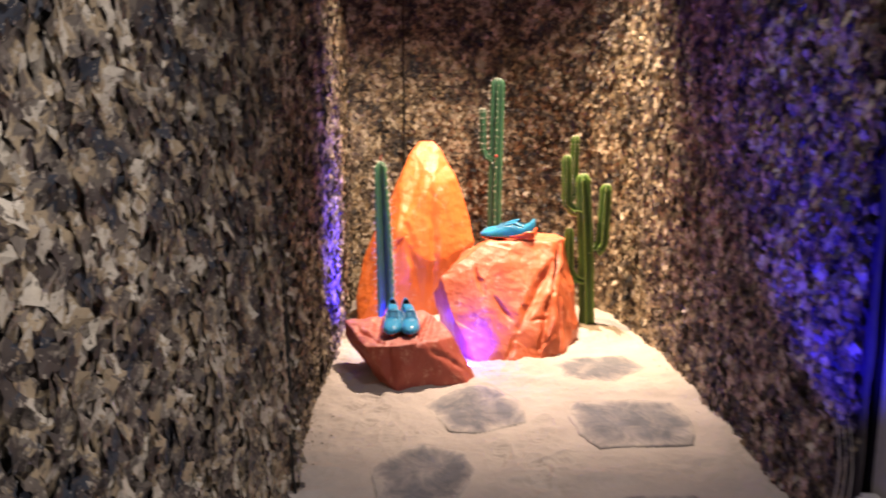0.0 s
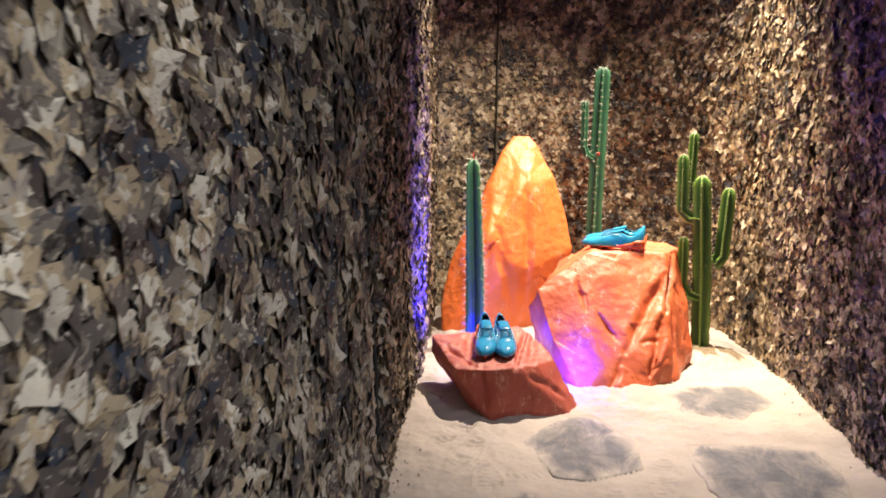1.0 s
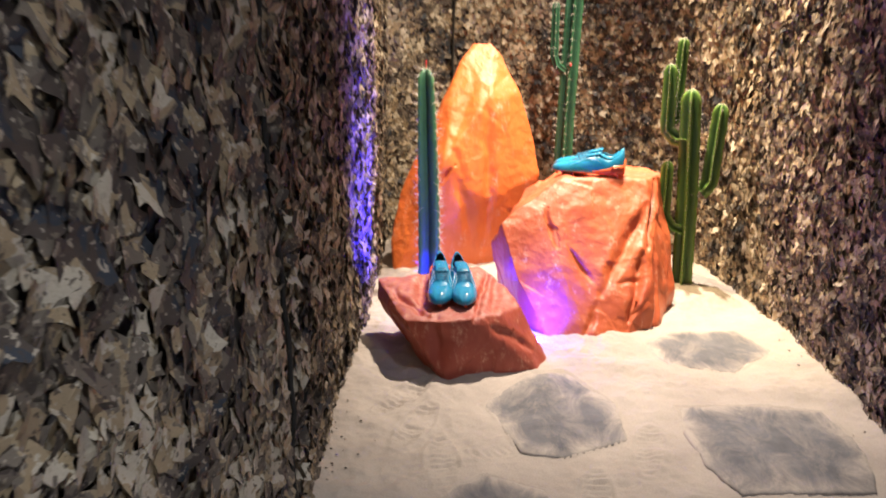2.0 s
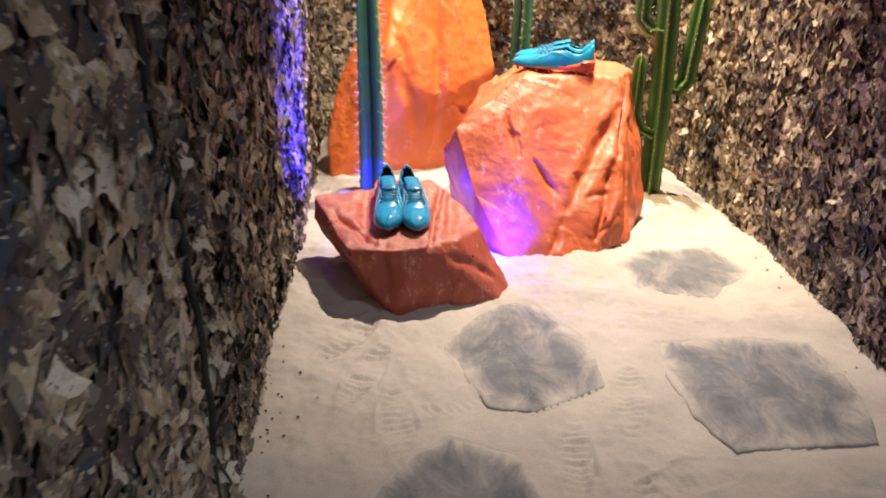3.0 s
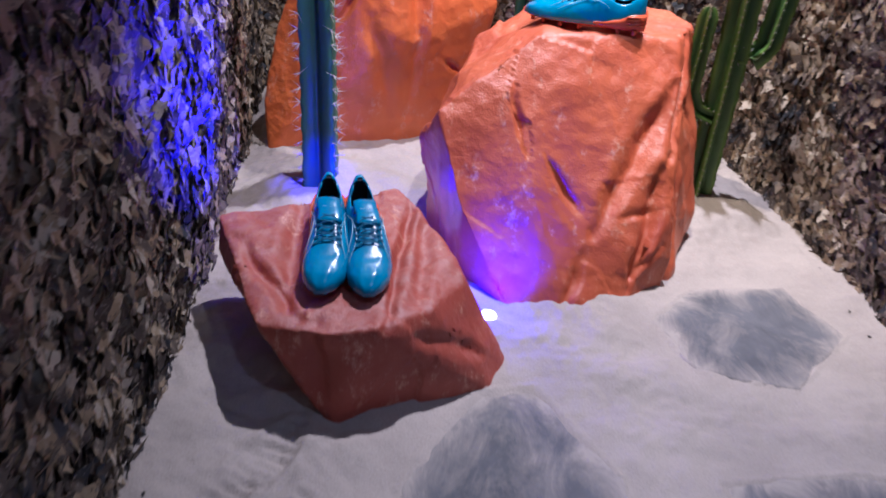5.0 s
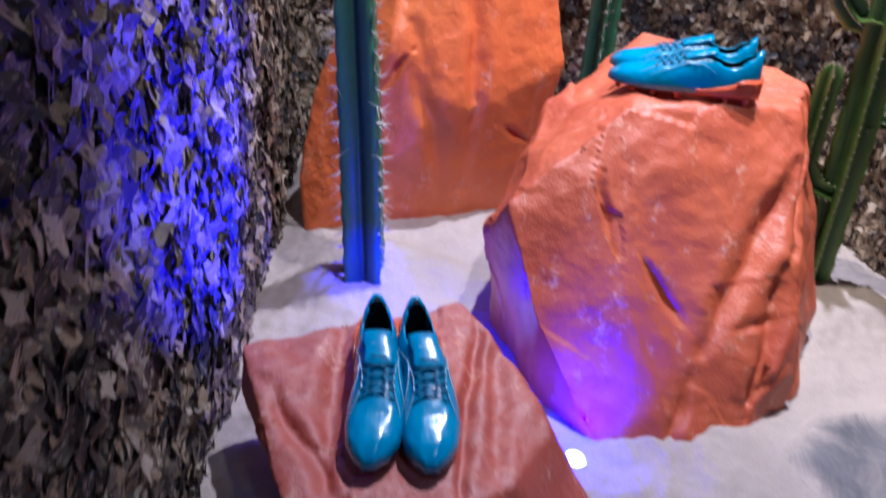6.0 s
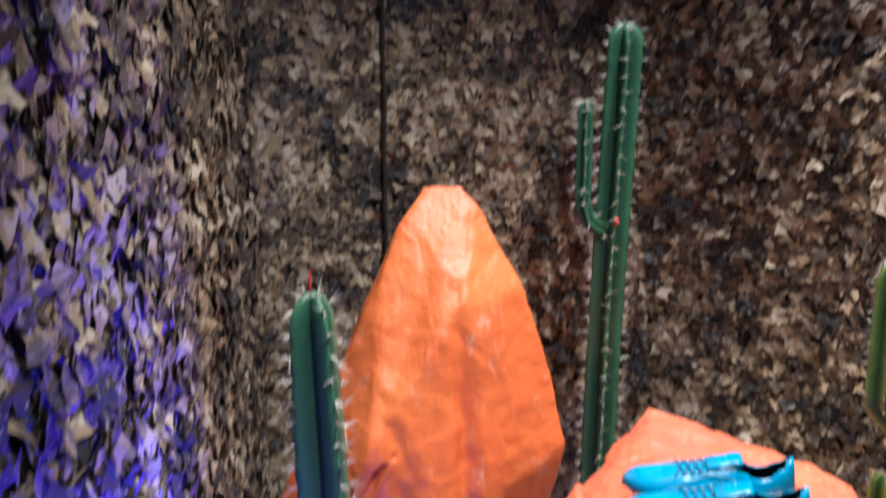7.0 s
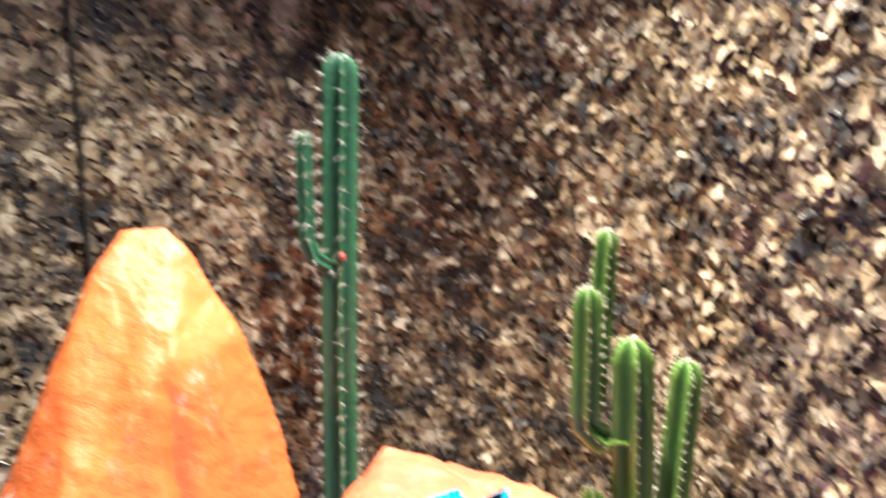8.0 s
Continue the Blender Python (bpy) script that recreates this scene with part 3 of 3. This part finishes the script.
def stepping_stone(poly, far, near, label):
    y0, y1 = min(p[1] for p in poly), max(p[1] for p in poly)
    cx, cy = sum(p[0] for p in poly) / len(poly), sum(p[1] for p in poly) / len(poly)
    ring = []
    for (ax, ay), (bx, by) in zip(poly, poly[1:] + poly[:1]):
        for k in range(8):
            f = k / 8
            x, y = ax + (bx - ax) * f, ay + (by - ay) * f
            w = 0.010 * noise.noise((x * 16, y * 16, 2)) + 0.005 * noise.noise((x * 45, y * 45, 2))
            ring.append((x + w, y + w * 0.7))
    verts, faces, dust, n = [], [], [], len(ring)
    rings = ((1.0, 0.05), (1.0, 0.005), (0.985, 0.001), (0.95, 0), (0.9, 0), (0.84, 0), (0.77, 0), (0.68, 0), (0.55, 0), (0.4, 0), (0.2, 0))
    for s, drop in rings:
        for x, y in ring:
            px, py = cx + (x - cx) * s, cy + (y - cy) * s
            back = (py - y0) / (y1 - y0)
            z = near + (far - near) * back + 0.002 * noise.noise((px * 11, py * 11, 3)) - drop
            verts.append((px, py, z))
            dust.append((0.2 + 0.1 * back) * max(0, 1 - (1 - s) / 0.3) + 0.16 * max(0, noise.noise((px * 7, py * 7, 5))))
    for r in range(len(rings) - 1):
        for k in range(n):
            faces.append((r * n + k, r * n + (k + 1) % n, (r + 1) * n + (k + 1) % n, (r + 1) * n + k))
    faces.append(tuple((len(rings) - 1) * n + k for k in range(n)))
    me = mesh_of("stepping_stone", verts, faces, STONE)
    me.attributes.new("drifted_sand", "FLOAT", "POINT").data.foreach_set("value", dust)
    tagged(put("stepping_stone", me), label, "stone slab", "stepping stones in the sand")


for (poly, far, near), words in zip(STONES, ("with a raised edge", "wide with swept dust", "pale and half buried", "partly covered with sand", "near the entrance")):
    stepping_stone(poly, far, near, "flat grey stepping stone in the sand, " + words)


# ---- cacti ----
def column(points, radius, ribs, depth, turn):
    """A ribbed cactus column along points with a domed tip; returns mesh data and the rib crests."""
    pts = [Vector(p) for p in points]
    fine = []
    for a, b in zip(pts, pts[1:]):
        n = max(2, int((b - a).length / 0.018))
        fine += [a.lerp(b, k / n) for k in range(n)]
    fine.append(pts[-1])
    tip = (pts[-1] - pts[-2]).normalized()
    radii = [radius * (1 - (0.28 if ribs == 4 else 0.06) * (k / len(fine)) ** 2) for k in range(len(fine))]
    for k, f in enumerate((0.93, 0.8, 0.6, 0.33, 0.08)):
        fine.append(fine[-1] + tip * radius * (0.32, 0.28, 0.2, 0.14, 0.06)[k])
        radii.append(radii[len(fine) - 2 - k] * f)
    per, verts, faces, crests, ridge, bite = 8, [], [], [], [], 0.75
    sides = ribs * per
    ref = Vector((1, 0, 0))
    for i, p in enumerate(fine):
        d = (fine[min(i + 1, len(fine) - 1)] - fine[max(i - 1, 0)]).normalized()
        a = (ref - d * ref.dot(d)).normalized()
        b = d.cross(a)
        ripple = 1 + 0.03 * noise.noise((i * 0.35, radius * 90, turn))
        for k in range(sides):
            th = 2 * math.pi * k / sides + turn
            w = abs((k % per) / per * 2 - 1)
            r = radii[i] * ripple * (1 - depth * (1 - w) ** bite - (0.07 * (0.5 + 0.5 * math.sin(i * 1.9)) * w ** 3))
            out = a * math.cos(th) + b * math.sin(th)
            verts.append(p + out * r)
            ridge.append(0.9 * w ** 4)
            if k % per == 0:
                crests.append((p + out * r, out, d, i))
    for i in range(len(fine) - 1):
        for k in range(sides):
            k2 = (k + 1) % sides
            faces.append((i * sides + k, i * sides + k2, (i + 1) * sides + k2, (i + 1) * sides + k))
    faces.append(tuple((len(fine) - 1) * sides + k for k in range(sides)))
    return verts, faces, crests, ridge


def spines(crests, rnd, length, every, each):
    verts, faces = [], []
    for p, out, d, i in crests:
        if i % every:
            continue
        for _ in range(each):
            way = (out + Vector((rnd.gauss(0, 0.5), rnd.gauss(0, 0.5), rnd.gauss(0.05, 0.5)))).normalized()
            a = way.orthogonal().normalized() * 0.0011
            b = way.cross(a)
            n = len(verts)
            verts += [p + a, p - a * 0.5 + b * 0.87, p - a * 0.5 - b * 0.87, p + way * length * rnd.uniform(0.6, 1.3)]
            faces += [(n, n + 1, n + 3), (n + 1, n + 2, n + 3), (n + 2, n, n + 3)]
    return verts, faces


def cactus(label, mat, columns, seed, spine, buds=()):
    top = thing("cactus", pose(*columns[0][1][0]), label, "cactus", "cacti among the rocks")
    inv = top.matrix_world.inverted()
    rnd = random.Random(seed)
    for name, pts, radius, ribs, depth, turn in columns:
        v, f, crests, ridge = column([inv @ Vector(p) for p in pts], radius, ribs, depth, radians(turn))
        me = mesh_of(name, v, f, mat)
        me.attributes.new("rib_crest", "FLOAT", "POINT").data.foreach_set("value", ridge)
        body = put(name, me, top)
        sv, sf = spines(crests, rnd, *spine)
        put("spine_cover", mesh_of("spine_cover", sv, sf, SPINE, False), body, "pale fine spines", "stuff")
    for p, wide, tall in buds:
        bm = bmesh.new()
        bmesh.ops.create_icosphere(bm, subdivisions=2, radius=0.008, matrix=Matrix.LocRotScale(inv @ Vector(p), None, (wide, wide, tall)))
        for v in bm.verts:
            v.co += v.normal * 0.002 * noise.noise(v.co * 300)
        part("flower_bud", bm, FLOWER, top, "small red bud")


cactus("single dark green column cactus lit blue at its foot", CACTUS,
       [("stem", [(-0.268, 3.81, 0.0), (-0.273, 3.815, 0.4), (-0.287, 3.825, 0.87)], 0.062, 4, 0.68, 47)], 21, (0.028, 2, 5), [((-0.288, 3.825, 0.945), 0.25, 2.8)])
cactus("tall dark green cactus with one short side arm", CACTUS,
       [("stem", [(0.295, 4.5, -0.01), (0.30, 4.5, 0.7), (0.315, 4.5, 1.34)], 0.047, 5, 0.66, 54),
        ("arm", [(0.285, 4.49, 0.90), (0.245, 4.48, 0.925), (0.23, 4.48, 0.97), (0.228, 4.48, 1.19)], 0.021, 5, 0.5, 54)], 22, (0.022, 2, 5), [((0.308, 4.452, 0.93), 0.8, 1.3)])
cactus("bright green branching cactus with four upright arms", CACTUS_LIGHT,
       [("stem", [(0.805, 3.94, -0.01), (0.79, 3.94, 0.4), (0.765, 3.94, 0.815)], 0.046, 5, 0.66, 40),
        ("arm", [(0.80, 3.945, 0.455), (0.845, 3.945, 0.45), (0.872, 3.945, 0.49), (0.885, 3.945, 0.77)], 0.036, 5, 0.7, 40),
        ("arm", [(0.765, 3.95, 0.655), (0.72, 3.955, 0.665), (0.685, 3.955, 0.70), (0.678, 3.955, 0.925)], 0.031, 5, 0.7, 36),
        ("arm", [(0.69, 3.97, 0.70), (0.715, 3.98, 0.75), (0.722, 3.98, 1.03)], 0.026, 5, 0.7, 44),
        ("arm", [(0.785, 3.94, 0.28), (0.73, 3.935, 0.30), (0.70, 3.935, 0.35), (0.697, 3.935, 0.545)], 0.029, 5, 0.7, 40)], 23, (0.009, 1, 3))


# ---- football boots ----
def table(rows, s):
    for (a, va), (b, vb) in zip(rows, rows[1:]):
        if s <= b:
            f = (s - a) / (b - a)
            f = f * f * (3 - 2 * f) * 0.5 + f * 0.5
            return va + (vb - va) * f
    return rows[-1][1]


LENGTH = 0.284
WIDTH = [(0, 0.016), (0.04, 0.026), (0.18, 0.034), (0.4, 0.0365), (0.62, 0.042), (0.75, 0.0435), (0.86, 0.038), (0.94, 0.027), (1, 0.009)]
HEIGHT = [(0, 0.100), (0.06, 0.092), (0.2, 0.076), (0.34, 0.084), (0.45, 0.080), (0.62, 0.064), (0.78, 0.052), (0.9, 0.045), (0.97, 0.036), (1, 0.026)]
SHELL = [(0, 0.050), (0.1, 0.048), (0.22, 0.034), (0.35, 0.025), (1, 0.023)]
BOTTOM = 0.016


def skin(s, t, grow=0.0):
    """Point of the upper: s from heel to toe, t from one side (0) over the top to the other (1)."""
    w, h = table(WIDTH, s) + grow, table(HEIGHT, s) + grow
    c = math.cos(math.pi * t)
    y = w * math.copysign(abs(c) ** 0.62, c) * (1 - 0.12 * math.sin(math.pi * t) * (1 - s))
    return Vector((LENGTH * s + (0.006 * math.sin(math.pi * t) if s < 0.05 else 0), y + 0.008 * math.sin(math.pi * s) * (1 if s > 0.4 else 0.6), BOTTOM + (h - BOTTOM) * math.sin(math.pi * t) ** 0.72))


def skin_at(s, z):
    """How far out the upper is at a height."""
    r = min(max((z - BOTTOM) / (table(HEIGHT, s) - BOTTOM), 0), 1)
    t = math.asin(r ** (1 / 0.72)) / math.pi
    return skin(s, t).y, skin(s, 1 - t).y


def boot(label):
    top = thing("football_boot", Matrix(), label, "football boot", "pairs of boots on the rocks")
    rows, cols = 44, 28
    grid = [skin(i / rows, j / cols) for i in range(rows + 1) for j in range(cols + 1)]
    faces = []
    for i in range(rows):
        s = (i + 0.5) / rows
        gap = 0.0 if s < 0.03 or s > 0.385 else 0.23 * math.sin(math.pi * (s - 0.03) / 0.355) ** 0.7
        for j in range(cols):
            if abs((j + 0.5) / cols - 0.5) >= gap:
                a = i * (cols + 1) + j
                faces.append((a, a + cols + 1, a + cols + 2, a + 1))
    faces += [tuple(range(cols + 1)), tuple(rows * (cols + 1) + j for j in range(cols + 1))[::-1]]
    for i in range(rows + 1):
        for j in range(1, cols):
            s = i / rows
            if 0.55 < s < 0.97:
                grid[i * (cols + 1) + j].z += 0.0016 * noise.noise((s * 16, j * 0.35, 4)) + 0.0009 * noise.noise((s * 44, j * 0.8, 9))
    me = mesh_of("upper", grid, faces, BOOT)
    upper = put("upper", me, top, "turquoise glossy upper")
    shell = upper.modifiers.new("thickness", "SOLIDIFY")
    shell.thickness, shell.offset = 0.0025, 1
    lining = [skin(i / rows * 0.9 + 0.015, j / cols, -0.003) for i in range(rows + 1) for j in range(cols + 1)]
    lf = [f for f in faces if f[0] // (cols + 1) < 26]
    put("lining", mesh_of("lining", lining, lf, LINING), top, "dark inner lining")
    bm = bmesh.new()
    ring = [(LENGTH * (0.01 + 0.9 * k / 20), 0.9 * table(WIDTH, 0.01 + 0.9 * k / 20)) for k in range(21)]
    bm.faces.new([bm.verts.new((x, y + 0.005, BOTTOM + 0.004)) for x, y in ring] + [bm.verts.new((x, -y + 0.005, BOTTOM + 0.004)) for x, y in ring[::-1]])
    part("insole", bm, LINING, top, smooth=False)
    # sole shell that climbs round the heel
    verts, sf, m = [], [], 13
    for i in range(rows + 1):
        s = i / rows
        zt = table(SHELL, s)
        tuck = 0.0 if s < 0.3 else 0.011 * min(1, (s - 0.3) / 0.3)
        for j in range(m):
            u = j / (m - 1) * 2 - 1
            f = max(0, (abs(u) - 0.55) / 0.45)
            z = 0.0115 + (zt - 0.0115) * f
            far, near = skin_at(s, z)
            mid, half = (far + near) / 2, (far - near) / 2 + 0.0028 - tuck
            y = math.copysign(half * (0.9 + 0.1 * min(1, f * 2) if f else abs(u) / 0.55 * 0.9), u)
            verts.append((LENGTH * (s if s < 0.5 else 0.5 + (s - 0.5) * 0.95) - (0.003 if s < 0.02 else 0), mid + y, z))
    for i in range(rows):
        for j in range(m - 1):
            a = i * m + j
            sf.append((a, a + 1, a + m + 1, a + m))
    sf.append(tuple(range(m))[::-1])
    sole = put("sole", mesh_of("sole", verts, sf, SOLE), top, "glossy orange moulded sole")
    thick = sole.modifiers.new("thickness", "SOLIDIFY")
    thick.thickness, thick.offset = 0.0025, 0
    for k in range(4):
        z = 0.025 + 0.007 * k
        pts = [(LENGTH * 0.17 * abs(q) ** 2 - 0.0045, (table(WIDTH, 0.17 * abs(q) ** 2) + 0.0035) * (1 if q > 0 else -1) * min(1, abs(q) * 3) + 0.001, z - 0.004 * abs(q)) for q in np.linspace(-1, 1, 15)]
        v, f = tube(pts, 0.0012, 6)
        put("heel_ridge", mesh_of("heel_ridge", v, f, SOLE), sole)
    for s, side in ((0.07, 1), (0.07, -1), (0.2, 1), (0.2, -1), (0.52, 1), (0.52, -1), (0.68, 1), (0.68, -1), (0.82, 0.9), (0.82, -0.9), (0.92, 0)):
        bm = bmesh.new()
        bmesh.ops.create_cone(bm, cap_ends=True, segments=10, radius1=0.0045, radius2=0.0075, depth=0.0135,
                              matrix=Matrix.Translation((LENGTH * s, side * table(WIDTH, s) * 0.68 + 0.006, 0.0063)))
        part("stud", bm, SOLE, sole)
    # tongue, laces, side stripe
    v = [skin(0.31 + 0.2 * i / 8, 0.5 + (j / 6 - 0.5) * 0.25, 0.001 + 0.003 * (1 - i / 8)) + Vector((0, 0, 0.004 * (1 - i / 8) ** 2)) for i in range(9) for j in range(7)]
    tongue = put("tongue", mesh_of("tongue", v, [(i * 7 + j, (i + 1) * 7 + j, (i + 1) * 7 + j + 1, i * 7 + j + 1) for i in range(8) for j in range(6)], BOOT), top)
    t = tongue.modifiers.new("thickness", "SOLIDIFY")
    t.thickness = 0.004
    v = [skin(0.33 + 0.07 * i / 3, 0.5 + (j / 3 - 0.5) * 0.07, 0.004) + Vector((0, 0, 0.004)) for i in range(4) for j in range(4)]
    put("tongue_badge", mesh_of("tongue_badge", v, [(i * 4 + j, (i + 1) * 4 + j, (i + 1) * 4 + j + 1, i * 4 + j + 1) for i in range(3) for j in range(3)], SILVER), tongue, "plain silver badge")
    for k in range(6):
        s = 0.43 + 0.046 * k
        for flip in (-1, 1):
            pts = [skin(s + 0.032 * flip * q, 0.5 + q * 0.14, 0.0042 + 0.0015 * math.cos(q * 3)) for q in np.linspace(-1, 1, 9)]
            tv, tf = tube(pts, 0.0015, 6)
            put("lace", mesh_of("lace", tv, tf, LACE), upper, "teal woven lace")
    for side in (0, 1):
        for a, b, c in ((0.3, 0.72, 0.16), (0.42, 0.78, 0.24)):
            pts = [skin(a + (b - a) * q, (c + 0.14 * math.sin(math.pi * q)) if side == 0 else 1 - c - 0.14 * math.sin(math.pi * q), 0.0028) for q in np.linspace(0, 1, 14)]
            tv, tf = tube(pts, [0.0003 + 0.0007 * math.sin(math.pi * k / 13) for k in range(14)], 6)
            put("side_stripe", mesh_of("side_stripe", tv, tf, SILVER), upper, "thin silver side stripe")
    return top


boot_a = boot("glossy turquoise laced football boot on the small rock")
boot_a.matrix_world = pose(-0.170, 3.350, 0.228, 0, 3.0, -84)
boot_b = copy_thing(boot_a, pose(-0.110, 3.350, 0.228, 0, 3.0, -79))
boot_c = copy_thing(boot_a, pose(0.503, 3.793, 0.528, 0, 0, 168.5))
boot_d = copy_thing(boot_a, pose(0.517, 3.882, 0.530, 0, 0, 168))
for ob in (boot_c, boot_d):
    tagged(ob, "turquoise football boot with orange studded sole on the boulder")

# ---- lamps ----
def floor_uplight(x, y, z, size, label):
    top = thing("floor_uplight", pose(x, y, z), label, "lamp", "blue floor lamps")
    bm = bmesh.new()
    bmesh.ops.create_cone(bm, cap_ends=True, segments=24, radius1=size, radius2=0.88 * size, depth=1.2 * size, matrix=Matrix.Translation((0, 0, 0)))
    part("housing", bm, BLACK_METAL, top)
    bm = bmesh.new()
    bmesh.ops.create_cone(bm, cap_ends=True, segments=24, radius1=0.8 * size, radius2=0.7 * size, depth=0.006, matrix=Matrix.Translation((0, 0, 0.6 * size + 0.003)))
    part("lens", bm, GLOW, top, "glowing blue lens")


floor_uplight(-0.05, 3.555, 0.035, 0.034, "small black floor lamp glowing blue behind the small rock")
floor_uplight(0.86, 1.46, 0.03, 0.034, "small black floor lamp glowing blue beside the net")
floor_uplight(0.185, 3.32, -0.004, 0.025, "tiny blue-white floor lamp between two rocks")
# added panel, never in view, that stands for the hall light
panel = thing("light_box", pose(2.19, -0.4, 1.5), "tall white fill panel added out of view on the hall wall", "lamp")
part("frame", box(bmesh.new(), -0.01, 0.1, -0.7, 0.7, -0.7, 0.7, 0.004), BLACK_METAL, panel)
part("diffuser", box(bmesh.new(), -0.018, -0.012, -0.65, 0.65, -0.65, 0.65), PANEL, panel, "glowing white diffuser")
# unseen cans; the first two belong to the added fill spots
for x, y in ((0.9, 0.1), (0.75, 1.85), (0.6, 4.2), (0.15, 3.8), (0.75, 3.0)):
    can = thing("ceiling_downlight", pose(x, y, TOP), "small black ceiling lamp over the booth, out of view", "lamp", "ceiling lamps")
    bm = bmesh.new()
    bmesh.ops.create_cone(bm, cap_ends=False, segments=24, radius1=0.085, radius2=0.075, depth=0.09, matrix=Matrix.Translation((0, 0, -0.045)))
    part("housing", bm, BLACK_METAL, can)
plinth = thing("plinth", pose(1.26, 1.6, 0), "low white painted plinth at the end of the net", "plinth")
part("block", box(bmesh.new(), -0.075, 0.05, -0.22, 0.235, 0, 0.215, 0.02), noisy("white_paint", (0.6, 0.58, 0.55), (0.7, 0.68, 0.65), 6.0, 0.5), plinth)
for k in range(3):
    v, f = tube([(1.175 - 0.01 * k + 0.02 * math.sin(q * 2.2), 1.875 + 0.012 * k - 0.03 * math.sin(q * 3), 0.06 + 0.3 * q) for q in np.linspace(0, 1, 12)], [float(0.004 - 0.003 * q) for q in np.linspace(0, 1, 12)], 6)
    tagged(put("dry_stalk", mesh_of("dry_stalk", v, f, SPINE)), "thin dry straw-coloured stalk beside the net", "stalk", "dry stalks by the net")

litter_v, litter_f, rnd = [], [], random.Random(77)
for k in range(40):
    x, y = rnd.gauss(-0.34, 0.035), rnd.gauss(2.55, 0.12)
    if k > 28:
        x, y = rnd.gauss(1.1, 0.06), rnd.uniform(2.6, 3.8)
    a, r = rnd.uniform(0, 6.28), rnd.uniform(0.0015, 0.004)
    z = sand_height(x, y) + 0.0015
    n = len(litter_v)
    litter_v += [(x + r * math.cos(a + q) * (1 if q % 2 else 1.8), y + r * math.sin(a + q), z + rnd.uniform(0, 0.003)) for q in (0, 1.7, 3.1, 4.6)]
    litter_f.append((n, n + 1, n + 2, n + 3))
tagged(put("net_litter", mesh_of("net_litter", litter_v, litter_f, NEAR_BLACK, False)), "dark crumbs of net cloth scattered on the sand", "litter", kind="stuff")
